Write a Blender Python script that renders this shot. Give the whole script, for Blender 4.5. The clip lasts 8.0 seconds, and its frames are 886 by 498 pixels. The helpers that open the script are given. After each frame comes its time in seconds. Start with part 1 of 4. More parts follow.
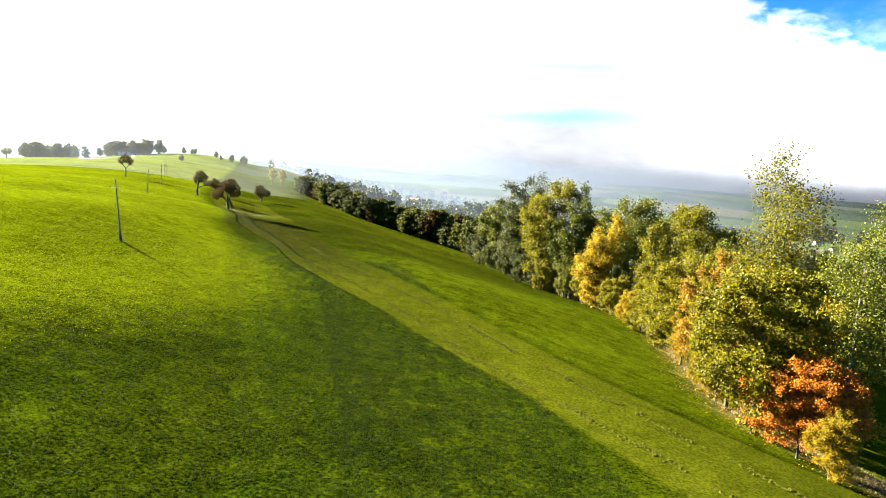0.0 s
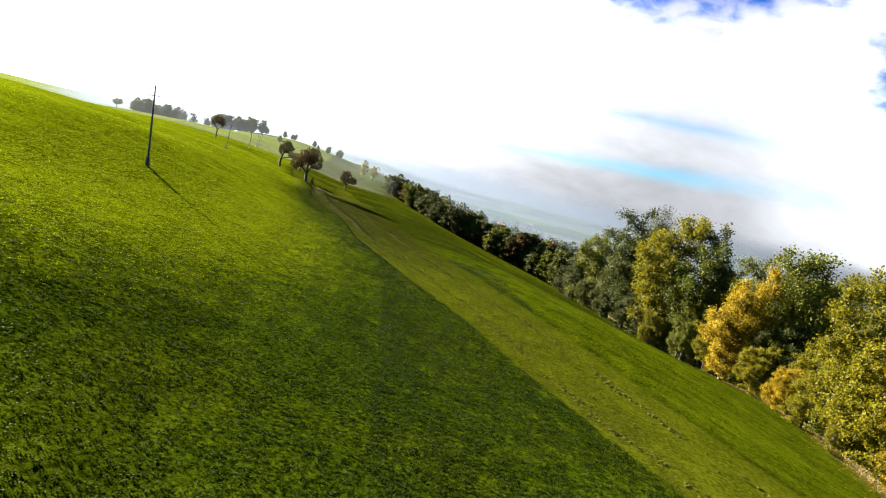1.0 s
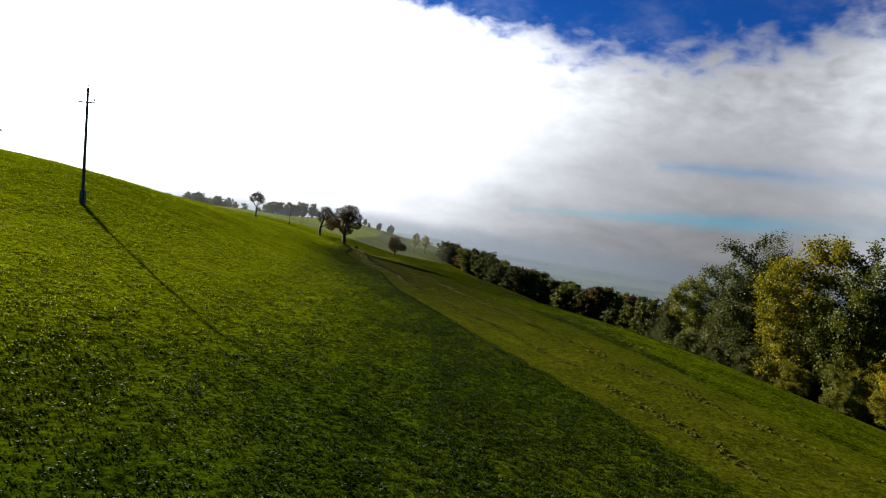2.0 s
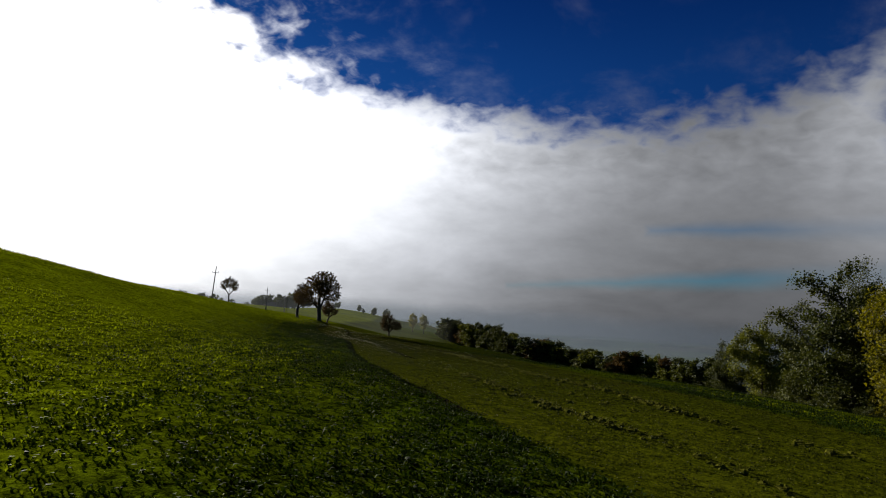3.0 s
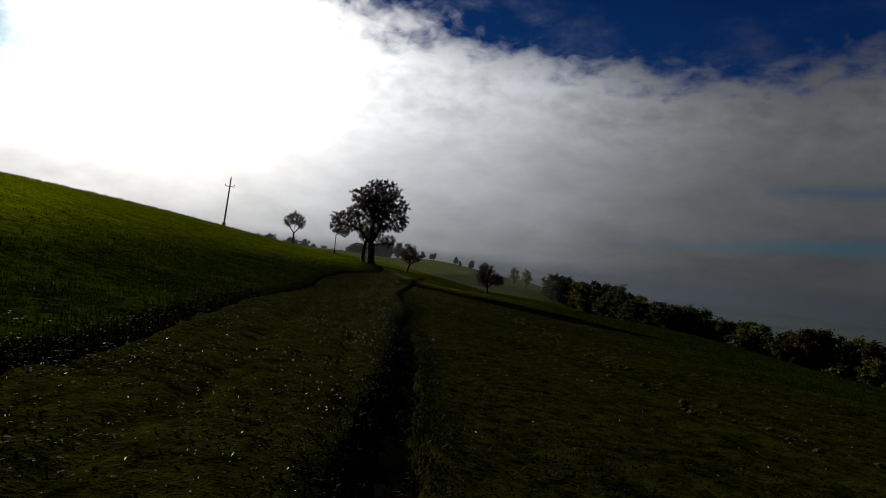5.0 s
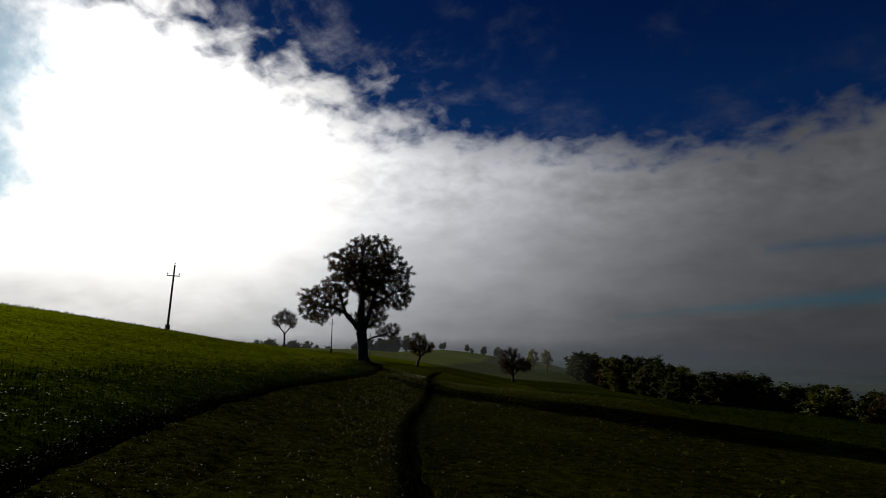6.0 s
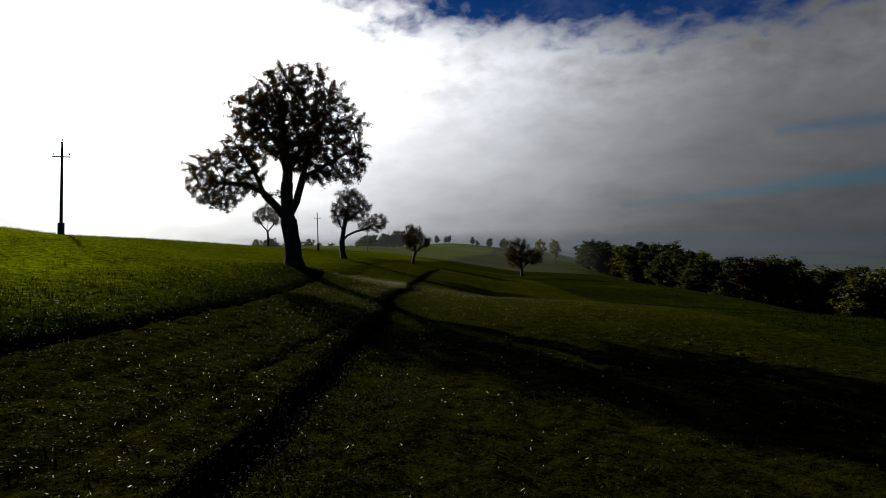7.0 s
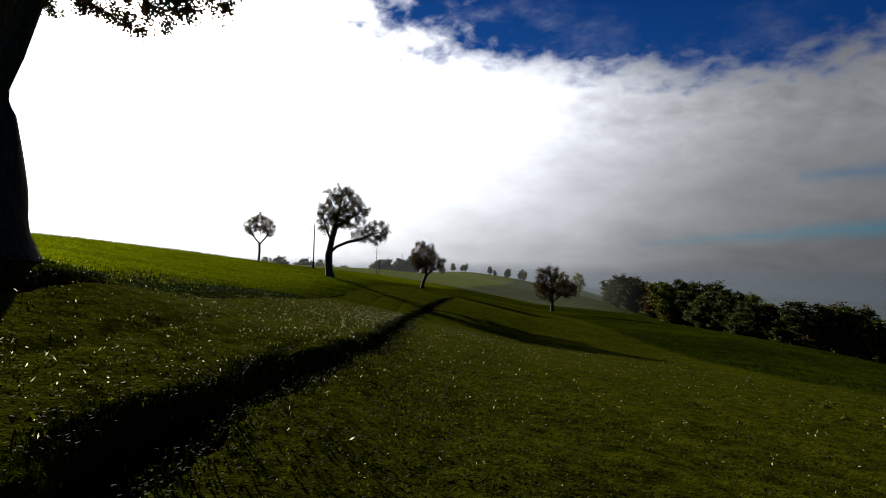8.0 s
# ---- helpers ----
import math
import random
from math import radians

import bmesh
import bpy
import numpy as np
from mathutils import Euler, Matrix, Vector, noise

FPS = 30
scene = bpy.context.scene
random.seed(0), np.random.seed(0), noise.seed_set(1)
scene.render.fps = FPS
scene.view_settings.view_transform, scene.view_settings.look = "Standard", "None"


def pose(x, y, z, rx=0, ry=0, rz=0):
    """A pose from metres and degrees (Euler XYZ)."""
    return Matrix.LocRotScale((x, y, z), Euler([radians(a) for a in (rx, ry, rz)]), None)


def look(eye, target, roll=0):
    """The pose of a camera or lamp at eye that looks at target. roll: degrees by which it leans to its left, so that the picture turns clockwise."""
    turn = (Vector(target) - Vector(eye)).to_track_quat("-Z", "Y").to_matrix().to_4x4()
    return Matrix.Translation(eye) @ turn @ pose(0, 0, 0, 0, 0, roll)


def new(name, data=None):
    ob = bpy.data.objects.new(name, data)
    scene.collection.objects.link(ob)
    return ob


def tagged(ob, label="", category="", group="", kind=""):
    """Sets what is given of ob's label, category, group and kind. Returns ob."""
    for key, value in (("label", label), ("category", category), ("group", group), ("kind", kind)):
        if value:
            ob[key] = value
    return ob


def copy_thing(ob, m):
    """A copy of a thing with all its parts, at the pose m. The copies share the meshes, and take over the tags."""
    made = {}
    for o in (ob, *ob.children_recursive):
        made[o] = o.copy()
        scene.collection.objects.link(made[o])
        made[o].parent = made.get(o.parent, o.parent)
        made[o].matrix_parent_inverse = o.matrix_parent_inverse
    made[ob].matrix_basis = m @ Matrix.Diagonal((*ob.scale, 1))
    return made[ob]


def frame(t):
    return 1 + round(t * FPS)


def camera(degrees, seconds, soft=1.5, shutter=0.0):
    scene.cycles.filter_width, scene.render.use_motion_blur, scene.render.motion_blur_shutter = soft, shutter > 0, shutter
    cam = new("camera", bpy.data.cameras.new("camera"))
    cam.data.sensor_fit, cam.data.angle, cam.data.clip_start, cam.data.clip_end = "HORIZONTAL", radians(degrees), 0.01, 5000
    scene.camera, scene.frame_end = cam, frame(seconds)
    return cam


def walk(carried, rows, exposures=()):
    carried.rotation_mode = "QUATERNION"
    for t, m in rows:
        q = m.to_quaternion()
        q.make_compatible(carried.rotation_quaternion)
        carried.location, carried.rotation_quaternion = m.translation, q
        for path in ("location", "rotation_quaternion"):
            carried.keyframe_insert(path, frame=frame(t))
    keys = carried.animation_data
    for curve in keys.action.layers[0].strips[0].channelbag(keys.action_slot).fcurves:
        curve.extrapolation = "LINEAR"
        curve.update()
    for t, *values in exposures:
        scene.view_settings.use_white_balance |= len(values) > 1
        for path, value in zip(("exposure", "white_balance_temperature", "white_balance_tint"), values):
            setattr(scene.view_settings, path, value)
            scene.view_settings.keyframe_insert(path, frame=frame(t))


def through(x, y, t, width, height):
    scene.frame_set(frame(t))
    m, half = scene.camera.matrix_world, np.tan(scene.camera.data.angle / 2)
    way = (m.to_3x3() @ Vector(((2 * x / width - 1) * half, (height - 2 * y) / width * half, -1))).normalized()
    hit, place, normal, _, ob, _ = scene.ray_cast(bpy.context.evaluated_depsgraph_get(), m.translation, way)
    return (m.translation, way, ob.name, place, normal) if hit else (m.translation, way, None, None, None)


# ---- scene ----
cam = camera(70.0, 8.0, soft=1.0)
PATH = [
    (0, (6.322, -1.654, 18.224), (5.972, 0.293, 17.935), 4.2),
    (0.5, (2.152, 9.695, 14.236), (1.76, 11.644, 14.022), 3.3),
    (1, (-1.645, 21.099, 10.97), (-2.238, 22.993, 10.726), 14.3),
    (1.5, (-5.206, 31.902, 8.479), (-5.985, 33.731, 8.266), 11.3),
    (1.7, (-6.822, 36.158, 7.232), (-7.623, 37.986, 7.097), 10.9),
    (2.8, (-18.153, 62.439, 2.921), (-18.949, 64.272, 2.995), 1.3),
    (3, (-20.252, 67.101, 2.383), (-21.067, 68.916, 2.587), 3.6),
    (3.5, (-25.649, 78.692, 1.408), (-26.614, 80.429, 1.631), 16.4),
    (4, (-31.465, 89.274, 1.312), (-32.642, 90.875, 1.535), 14.1),
    (4.5, (-36.739, 98.575, 1.103), (-37.996, 100.126, 1.22), 23.4),
    (5, (-42.238, 107.01, 0.933), (-43.321, 108.691, 0.972), 6.0),
    (5.2, (-44.664, 110.225, 0.722), (-45.713, 111.918, 0.906), 0.8),
    (6.3, (-56.697, 127.684, 0.618), (-57.791, 129.327, 0.938), 0.3),
    (6.5, (-58.037, 130.383, 0.512), (-59.145, 132.045, 0.603), -1.6),
    (7, (-61.636, 136.942, 0.699), (-62.758, 138.598, 0.683), -1.6),
    (7.5, (-67.199, 145.19, 0.197), (-68.34, 146.831, 0.117), -0.8),
    (8, (-71.807, 151.772, -0.117), (-72.971, 153.397, -0.042), 1.4),
]
walk(cam, [(t, look(eye, target, roll)) for t, eye, target, roll in PATH],
     exposures=[(0.0, 4.1), (0.5, 3.55), (1.0, 3.45), (1.5, 3.1), (1.7, 2.75), (2.8, 1.3), (3.0, 1.15), (3.5, 0.55), (4.0, -0.2), (4.5, -0.3), (5.0, 0.0), (5.2, 0.05), (6.3, -0.25), (6.5, -0.15), (7.0, 0.5), (7.5, 0.7), (8.0, 1.15)])

# ---- sky, sun ----
SUN_LEFT, SUN_UP = 66.0, 17.0          # degrees to the left of +y, and above the horizon
SUN_DIR = Vector((-math.sin(radians(SUN_LEFT)) * math.cos(radians(SUN_UP)),
                  math.cos(radians(SUN_LEFT)) * math.cos(radians(SUN_UP)), math.sin(radians(SUN_UP))))


class Calc:
    """Node arithmetic: Calc(tree, socket) with +, -, *, /, and a few functions."""
    def __init__(self, tree, s):
        self.tree, self.s = tree, s

    def op(self, kind, *others, clamp=False):
        n = self.tree.nodes.new("ShaderNodeMath")
        n.operation, n.use_clamp = kind, clamp
        for i, o in enumerate((self, *others)):
            if isinstance(o, Calc):
                self.tree.links.new(o.s, n.inputs[i])
            else:
                n.inputs[i].default_value = o
        return Calc(self.tree, n.outputs[0])

    def __add__(self, o): return self.op("ADD", o)
    def __sub__(self, o): return self.op("SUBTRACT", o)
    def __mul__(self, o): return self.op("MULTIPLY", o)
    def __truediv__(self, o): return self.op("DIVIDE", o)
    def __pow__(self, o): return self.op("POWER", o)

    def least(self, o): return self.op("MINIMUM", o)
    def most(self, o): return self.op("MAXIMUM", o)

    def step(self, a, b):
        n = self.tree.nodes.new("ShaderNodeMapRange")
        n.interpolation_type = "SMOOTHSTEP"
        self.tree.links.new(self.s, n.inputs["Value"])
        n.inputs["From Min"].default_value, n.inputs["From Max"].default_value = a, b
        return Calc(self.tree, n.outputs["Result"])


def noise_node(tree, vector, scale, detail=4, rough=0.55, distort=0.0):
    n = tree.nodes.new("ShaderNodeTexNoise")
    n.inputs["Scale"].default_value, n.inputs["Detail"].default_value = scale, detail
    n.inputs["Roughness"].default_value, n.inputs["Distortion"].default_value = rough, distort
    tree.links.new(vector, n.inputs["Vector"])
    return Calc(tree, n.outputs[0])


def mix_color(tree, factor, a, b, kind="MIX"):
    n = tree.nodes.new("ShaderNodeMix")
    n.data_type, n.blend_type = "RGBA", kind
    for socket, v in ((n.inputs[0], factor), (n.inputs[6], a), (n.inputs[7], b)):
        if isinstance(v, Calc):
            tree.links.new(v.s, socket)
        elif isinstance(v, (int, float)):
            socket.default_value = v
        elif isinstance(v, tuple):
            socket.default_value = (*v, 1)
        else:
            tree.links.new(v, socket)
    return n.outputs[2]


def make_sky():
    world = bpy.data.worlds.new("sky")
    world.use_nodes = True
    scene.world = world
    tree = world.node_tree
    tree.nodes.clear()
    out = tree.nodes.new("ShaderNodeOutputWorld")
    sky = tree.nodes.new("ShaderNodeTexSky")
    sky.sky_type, sky.sun_disc = "NISHITA", False
    sky.sun_elevation, sky.sun_rotation = radians(SUN_UP), radians(-SUN_LEFT)
    sky.altitude, sky.air_density, sky.dust_density, sky.ozone_density = 500, 1.0, 0.6, 3.0
    blue = tree.nodes.new("ShaderNodeBackground")
    blue.inputs[1].default_value = 0.0155
    coord = tree.nodes.new("ShaderNodeTexCoord")
    split = tree.nodes.new("ShaderNodeSeparateXYZ")
    tree.links.new(coord.outputs["Generated"], split.inputs[0])
    x, y, z = (Calc(tree, split.outputs[i]) for i in range(3))
    hue = mix_color(tree, z.step(0.30, 0.10), mix_color(tree, z.step(0.34, 0.50), (0.09, 0.47, 1.22), (0.04, 0.30, 0.95)), (0.40, 1.08, 1.50))
    up = z.most(0.03)
    px, py = x / up, y / up               # place on a flat cloud deck
    deck = tree.nodes.new("ShaderNodeCombineXYZ")
    round_up = z * 0.85 + 0.30             # the deck sinks away towards the horizon
    tree.links.new((x / round_up).s, deck.inputs[0])
    tree.links.new((y / round_up).s, deck.inputs[1])
    big = noise_node(tree, deck.outputs[0], 1.0, 3, 0.5)
    small = noise_node(tree, deck.outputs[0], 5.0, 6, 0.62)
    fleece = noise_node(tree, deck.outputs[0], 17.0, 3, 0.5, 0.4)
    curd = noise_node(tree, deck.outputs[0], 9.0, 2, 0.45, 0.2)
    wob = (big - 0.5) * 0.5 + (small - 0.5) * 0.9 + (fleece - 0.5) * 0.9 + (curd - 0.5) * 0.7
    # the clear patch overhead: bounded to the left, ahead, and open behind
    ahead_edge = (px * 0.91 + 4.10).least((px * -0.95 + 3.20).most((px * 4.0 + 0.6).least(px * 0.9 + 3.6))).least((px * 4.0 + 0.6).most(3.33)) - py
    hole = (px + 1.86).least(ahead_edge) + wob
    cover = Calc(tree, hole.op("MULTIPLY", 1.0).s).step(0.48, -0.34)
    # low clear band beside the deck, with small clouds under it
    a_left = (x * -1) / y.most(0.05)
    puffs = noise_node(tree, coord.outputs["Generated"], 6.0, 6, 0.62)
    band = (a_left + (puffs - 0.5) * 2.2).step(2.05, 2.9) * (z + (puffs - 0.5) * 0.30).step(0.15, 0.24)
    # thin torn veils spilling from the deck's edge into the clear patch
    torn = noise_node(tree, deck.outputs[0], 3.2, 6, 0.62, 0.25).step(0.46, 0.80) * (curd * 1.2 + fleece * 0.9 - 0.25).most(0.0).least(1.0)
    cover = cover.most(torn * hole.step(1.15, 0.10) * 0.62)
    cover = cover * (band * -0.85 + 1.0)
    hue = mix_color(tree, band, hue, (1.3, 2.6, 3.2))       # milky bright close to the sun
    tree.links.new(mix_color(tree, 1.0, sky.outputs[0], hue, "MULTIPLY"), blue.inputs[0])
    # thin clear slivers low over the valley
    ahead = y.most(0.05)
    a, e = x / ahead, z / ahead
    e_w = e + (noise_node(tree, coord.outputs["Generated"], 12.0, 4) - 0.5) * 0.012
    wedge = (a + 0.33).least(e_w * -1 + a * 0.10 + 0.089).least(e_w - a * 0.025 - 0.059)
    right = (x / ahead).step(-0.02, 0.16) * -0.7 + 1.0
    cover = cover * (wedge.step(-0.006, 0.020) * right * -0.70 + 1.0)
    patch = (a + 0.11).least(e_w * -1 + a * 0.05 + 0.158).least(e_w + a * 0.03 - 0.136)
    cover = cover * (patch.step(-0.008, 0.024) * right * -0.75 + 1.0)
    streak = noise_node(tree, deck.outputs[0], 1.5, 5, 0.58, 0.3)
    # cloud light: brighter towards the sun, greyer and thicker low down and away from it
    dot = tree.nodes.new("ShaderNodeVectorMath")
    dot.operation = "DOT_PRODUCT"
    norm = tree.nodes.new("ShaderNodeVectorMath")
    norm.operation = "NORMALIZE"
    tree.links.new(coord.outputs["Generated"], norm.inputs[0])
    tree.links.new(norm.outputs[0], dot.inputs[0])
    # the cloud is brightest round the sun
    a, b = radians(SUN_LEFT - 5), radians(SUN_UP + 2)
    dot.inputs[1].default_value = (-math.sin(a) * math.cos(b), math.cos(a) * math.cos(b), math.sin(b))
    c = Calc(tree, dot.outputs["Value"]).most(0.0)
    glow = (c ** 400.0) * 6.0 + (c ** 60.0) * 1.6 + (c ** 13.0) * 2.0 + (c ** 4.0) * 0.72
    body = ((streak - 0.5) * 0.75 + (small - 0.5) * 0.3 + ((fleece - 0.5) * 0.55 + (curd - 0.5) * 0.6) * z.step(0.12, 0.3) + 0.85) * ((z * 2.6 + 0.52).least(1.05))
    light = body * (glow + 0.165) * 0.75 * ((x / ahead).step(-0.45, -0.05) * -0.26 + (x / ahead).step(0.0, 0.32) * 1.1 + 1.0)
    cloud = tree.nodes.new("ShaderNodeBackground")
    tint = mix_color(tree, glow.step(0.2, 2.5), (0.90, 0.93, 1.0), (1.0, 0.98, 0.94))
    tree.links.new(tint, cloud.inputs[0])
    tree.links.new(light.s, cloud.inputs[1])
    thin = noise_node(tree, deck.outputs[0], 1.6, 6, 0.62, 0.3).step(0.52, 0.85) * 0.22
    mix = tree.nodes.new("ShaderNodeMixShader")
    tree.links.new(cover.most(thin).least(1.0).s, mix.inputs[0])
    tree.links.new(blue.outputs[0], mix.inputs[1])
    tree.links.new(cloud.outputs[0], mix.inputs[2])
    tree.links.new(mix.outputs[0], out.inputs[0])


make_sky()
sun_lamp = bpy.data.lights.new("sun", "SUN")
sun_lamp.energy, sun_lamp.angle, sun_lamp.color = 5.0, radians(0.6), (1.0, 0.93, 0.80)
sun = new("sun", sun_lamp)
sun.matrix_world = look((0, 0, 200), Vector((0, 0, 200)) - SUN_DIR)


# ---- the lie of the land ----
KNOT_U = np.array([-300, -60, 0, 60, 100, 150, 178, 205, 228, 263, 320, 420, 550, 800, 1500], float)
KNOT_Z = np.array([9, 4.6, 2.85, 0.27, 0.72, -0.96, -1.47, -3.56, -3.91, -5.16, -7.45, -8.43, -10.22, -9.22, -60], float)


def spline(ku, kz, u):
    u = np.clip(u, ku[0], ku[-1])
    i = np.clip(np.searchsorted(ku, u) - 1, 0, len(ku) - 2)
    m = np.zeros(len(ku))
    m[1:-1] = (kz[2:] - kz[:-2]) / (ku[2:] - ku[:-2])
    d = ku[i + 1] - ku[i]
    s = (u - ku[i]) / d
    return ((2 * s**3 - 3 * s * s + 1) * kz[i] + (s**3 - 2 * s * s + s) * d * m[i]
            + (3 * s * s - 2 * s**3) * kz[i + 1] + (s**3 - s * s) * d * m[i + 1])


def to_uv(x, y):
    """Along the slope's contour (u) and up the slope (v)."""
    dx, dy = x - 5, y + 2
    return dx * -0.45 + dy * 0.893, -(dx * 0.893 + dy * 0.45)


def to_xy(u, v):
    return 5 - 0.45 * u - 0.893 * v, -2 + 0.893 * u - 0.45 * v


def smooth(a, b, t):
    s = np.clip((t - a) / (b - a), 0, 1)
    return s * s * (3 - 2 * s)


def height(x, y):
    x, y = np.asarray(x, float), np.asarray(y, float)
    u, v = to_uv(x, y)
    # to the right the field falls gently, then breaks away towards the wood
    w, k = np.maximum(-v, 0), smooth(90, 170, u)
    gentle, brink = 0.047 * (1 - k) + 0.068 * k, 29.8 * (1 - k) + 24.4 * k
    fall = gentle * w + 0.213 * 2.5 * (np.logaddexp(0, (w - brink) / 2.5) - np.logaddexp(0, -brink / 2.5))
    h = np.where(v > 0, 0.181 * 47.2 * np.tanh(np.maximum(v, 0) / 47.2), -85 * (1 - np.exp(-fall / 85)))
    h = h + 1.73 * np.exp(-((u - 109) / 36.1) ** 2 - ((v - 29.1) / 18.8) ** 2)
    h = h + 0.32 * np.exp(-((x + 81.1) ** 2 + (y - 155.2) ** 2) / 5)     # the old tree stands on a low mound
    h = h - 0.9 * np.exp(-((x + 54) ** 2 + (y - 67) ** 2) / 480)      # a shallow hollow round the first pole
    h = h + 1.55 * smooth(10, 70, v) * smooth(230, 420, u) - 17.0 * smooth(60, 240, v) * smooth(480, 640, u) - 34 * smooth(75, 420, v) * smooth(640, 420, u) - 30 * smooth(250, 900, v)
    r = np.hypot(x, y)
    h = h + smooth(900, 4300, r) * 42 * smooth(60, -200, v)
    h = h + smooth(250, 1600, r) * 7 * np.sin(x * 0.0041 + 1.3) * np.sin(y * 0.0033 + 0.4)
    return spline(KNOT_U, KNOT_Z, u) + h


def ground(x, y):
    return float(height(x, y))


# ---- the mown lane: left edge, windrow, right edge as v over u ----
LANE_U = np.array([-40, 0, 30, 45, 60, 72, 85, 98, 106, 113, 123, 132, 142, 150, 158, 168, 176, 184, 191, 204, 237, 300], float)
LANE_LEFT = np.array([-37, -30, -24.5, -22.3, -18.8, -16.0, -11.3, -7.1, -5.75, -5.0, -3.5, -1.2, 0.6, 2.4, 3.4, 3.6, 4.7, 6.2, 8.0, 10.7, 15, 18], float)
LANE_ROW = np.array([-41, -34, -27.5, -24, -20.4, -18.6, -14.6, -10.3, -8.2, -7.2, -6.2, -4.8, -3.4, -1.6, -0.6, 0.4, 1.62, 2.45, 3.75, 6.0, 8.5, 14], float)
LANE_FAR_ROW = np.array([-54, -44, -34, -30, -26.6, -24.6, -19.5, -15.2, -13.2, -12.0, -10.6, -9.1, -8.3, -7.6, -7, -6.5, -6, -5.5, -6.2, -6, -2, 5], float)
LANE_RIGHT = np.array([-80, -60, -44, -35.5, -31, -28, -24, -20, -18.2, -17, -15.6, -14.3, -13, -12, -11, -10.3, -10, -9.5, -9, -8.5, -4, 2], float)


def lane(u):
    return spline(LANE_U, LANE_LEFT, u), spline(LANE_U, LANE_ROW, u), spline(LANE_U, LANE_RIGHT, u)


def far_row(u):
    return spline(LANE_U, LANE_FAR_ROW, u)


# ---- helpers for meshes and materials ----
def mesh_np(name, verts, faces, smooth_faces=False, faces2=None):
    """A mesh from arrays of places and of faces (all with the same number of corners; faces2: a second set)."""
    me = bpy.data.meshes.new(name)
    sets = [np.asarray(f, np.int32) for f in (faces, faces2) if f is not None and len(f)]
    me.vertices.add(len(verts))
    me.vertices.foreach_set("co", np.asarray(verts, np.float32).ravel())
    total = sum(f.size for f in sets)
    me.loops.add(total)
    me.loops.foreach_set("vertex_index", np.concatenate([f.ravel() for f in sets]))
    counts = np.concatenate([np.full(len(f), f.shape[1], np.int32) for f in sets])
    me.polygons.add(len(counts))
    me.polygons.foreach_set("loop_start", np.concatenate([[0], np.cumsum(counts)[:-1]]).astype(np.int32))
    me.polygons.foreach_set("use_smooth", np.full(len(counts), smooth_faces))
    me.update(calc_edges=True)
    me.validate()
    return me


def obj(name, me, material, parent=None, label=""):
    ob = new(name, me)
    if material is not None:
        me.materials.append(material)
    if parent is not None:
        ob.parent = parent
    if label:
        ob["label"] = label
    return ob


def part(name, bm, material, parent, label=""):
    me = bpy.data.meshes.new(name)
    bm.to_mesh(me)
    bm.free()
    return obj(name, me, material, parent, label)


def box_bm(bm, size, at, turn=None, bevel=0.0):
    m = Matrix.Translation(at) @ (turn if turn is not None else Matrix()) @ Matrix.Diagonal((*size, 1))
    got = bmesh.ops.create_cube(bm, size=1, matrix=m)
    if bevel:
        edges = list({e for v in got["verts"] for e in v.link_edges})
        bmesh.ops.bevel(bm, geom=edges, offset=bevel, segments=1, affect="EDGES")


def tube_bm(bm, p, q, r1, r2, sides=8):
    p, q = Vector(p), Vector(q)
    turn = (q - p).to_track_quat("Z", "Y").to_matrix().to_4x4()
    bmesh.ops.create_cone(bm, cap_ends=True, segments=sides, radius1=r1, radius2=r2, depth=(q - p).length,
                          matrix=Matrix.Translation((p + q) / 2) @ turn)


def empty(name, at, label, category, group="", turn=0.0):
    ob = new(name)
    ob.empty_display_size = 0.3
    ob.matrix_basis = Matrix.Translation(at) @ pose(0, 0, 0, 0, 0, turn)
    return tagged(ob, label, category, group)


def material(name, rough=0.8, spec=0.3):
    m = bpy.data.materials.new(name)
    m.use_nodes = True
    tree = m.node_tree
    bsdf = tree.nodes["Principled BSDF"]
    bsdf.inputs["Roughness"].default_value = rough
    bsdf.inputs["Specular IOR Level"].default_value = spec
    return m, tree, bsdf


def place_node(tree):
    return tree.nodes.new("ShaderNodeTexCoord").outputs["Object"]


def bump(tree, bsdf, h, strength, distance):
    n = tree.nodes.new("ShaderNodeBump")
    n.inputs["Strength"].default_value, n.inputs["Distance"].default_value = strength, distance
    tree.links.new(h.s, n.inputs["Height"])
    tree.links.new(n.outputs[0], bsdf.inputs["Normal"])


def two_tone(name, a, b, scale, rough=0.8, spec=0.3, depth=0.01, fine=8.0):
    """A surface of two colours mixed by large stains and fine grain, with relief."""
    m, tree, bsdf = material(name, rough, spec)
    at = place_node(tree)
    stain, grain = noise_node(tree, at, scale, 3), noise_node(tree, at, scale * fine, 5, 0.65)
    f = (stain * 0.9 + grain * 0.9 - 0.4).least(1.0).most(0.0)
    tree.links.new(mix_color(tree, f, a, b), bsdf.inputs["Base Color"])
    if depth:
        bump(tree, bsdf, grain, 0.6, depth)
    return m


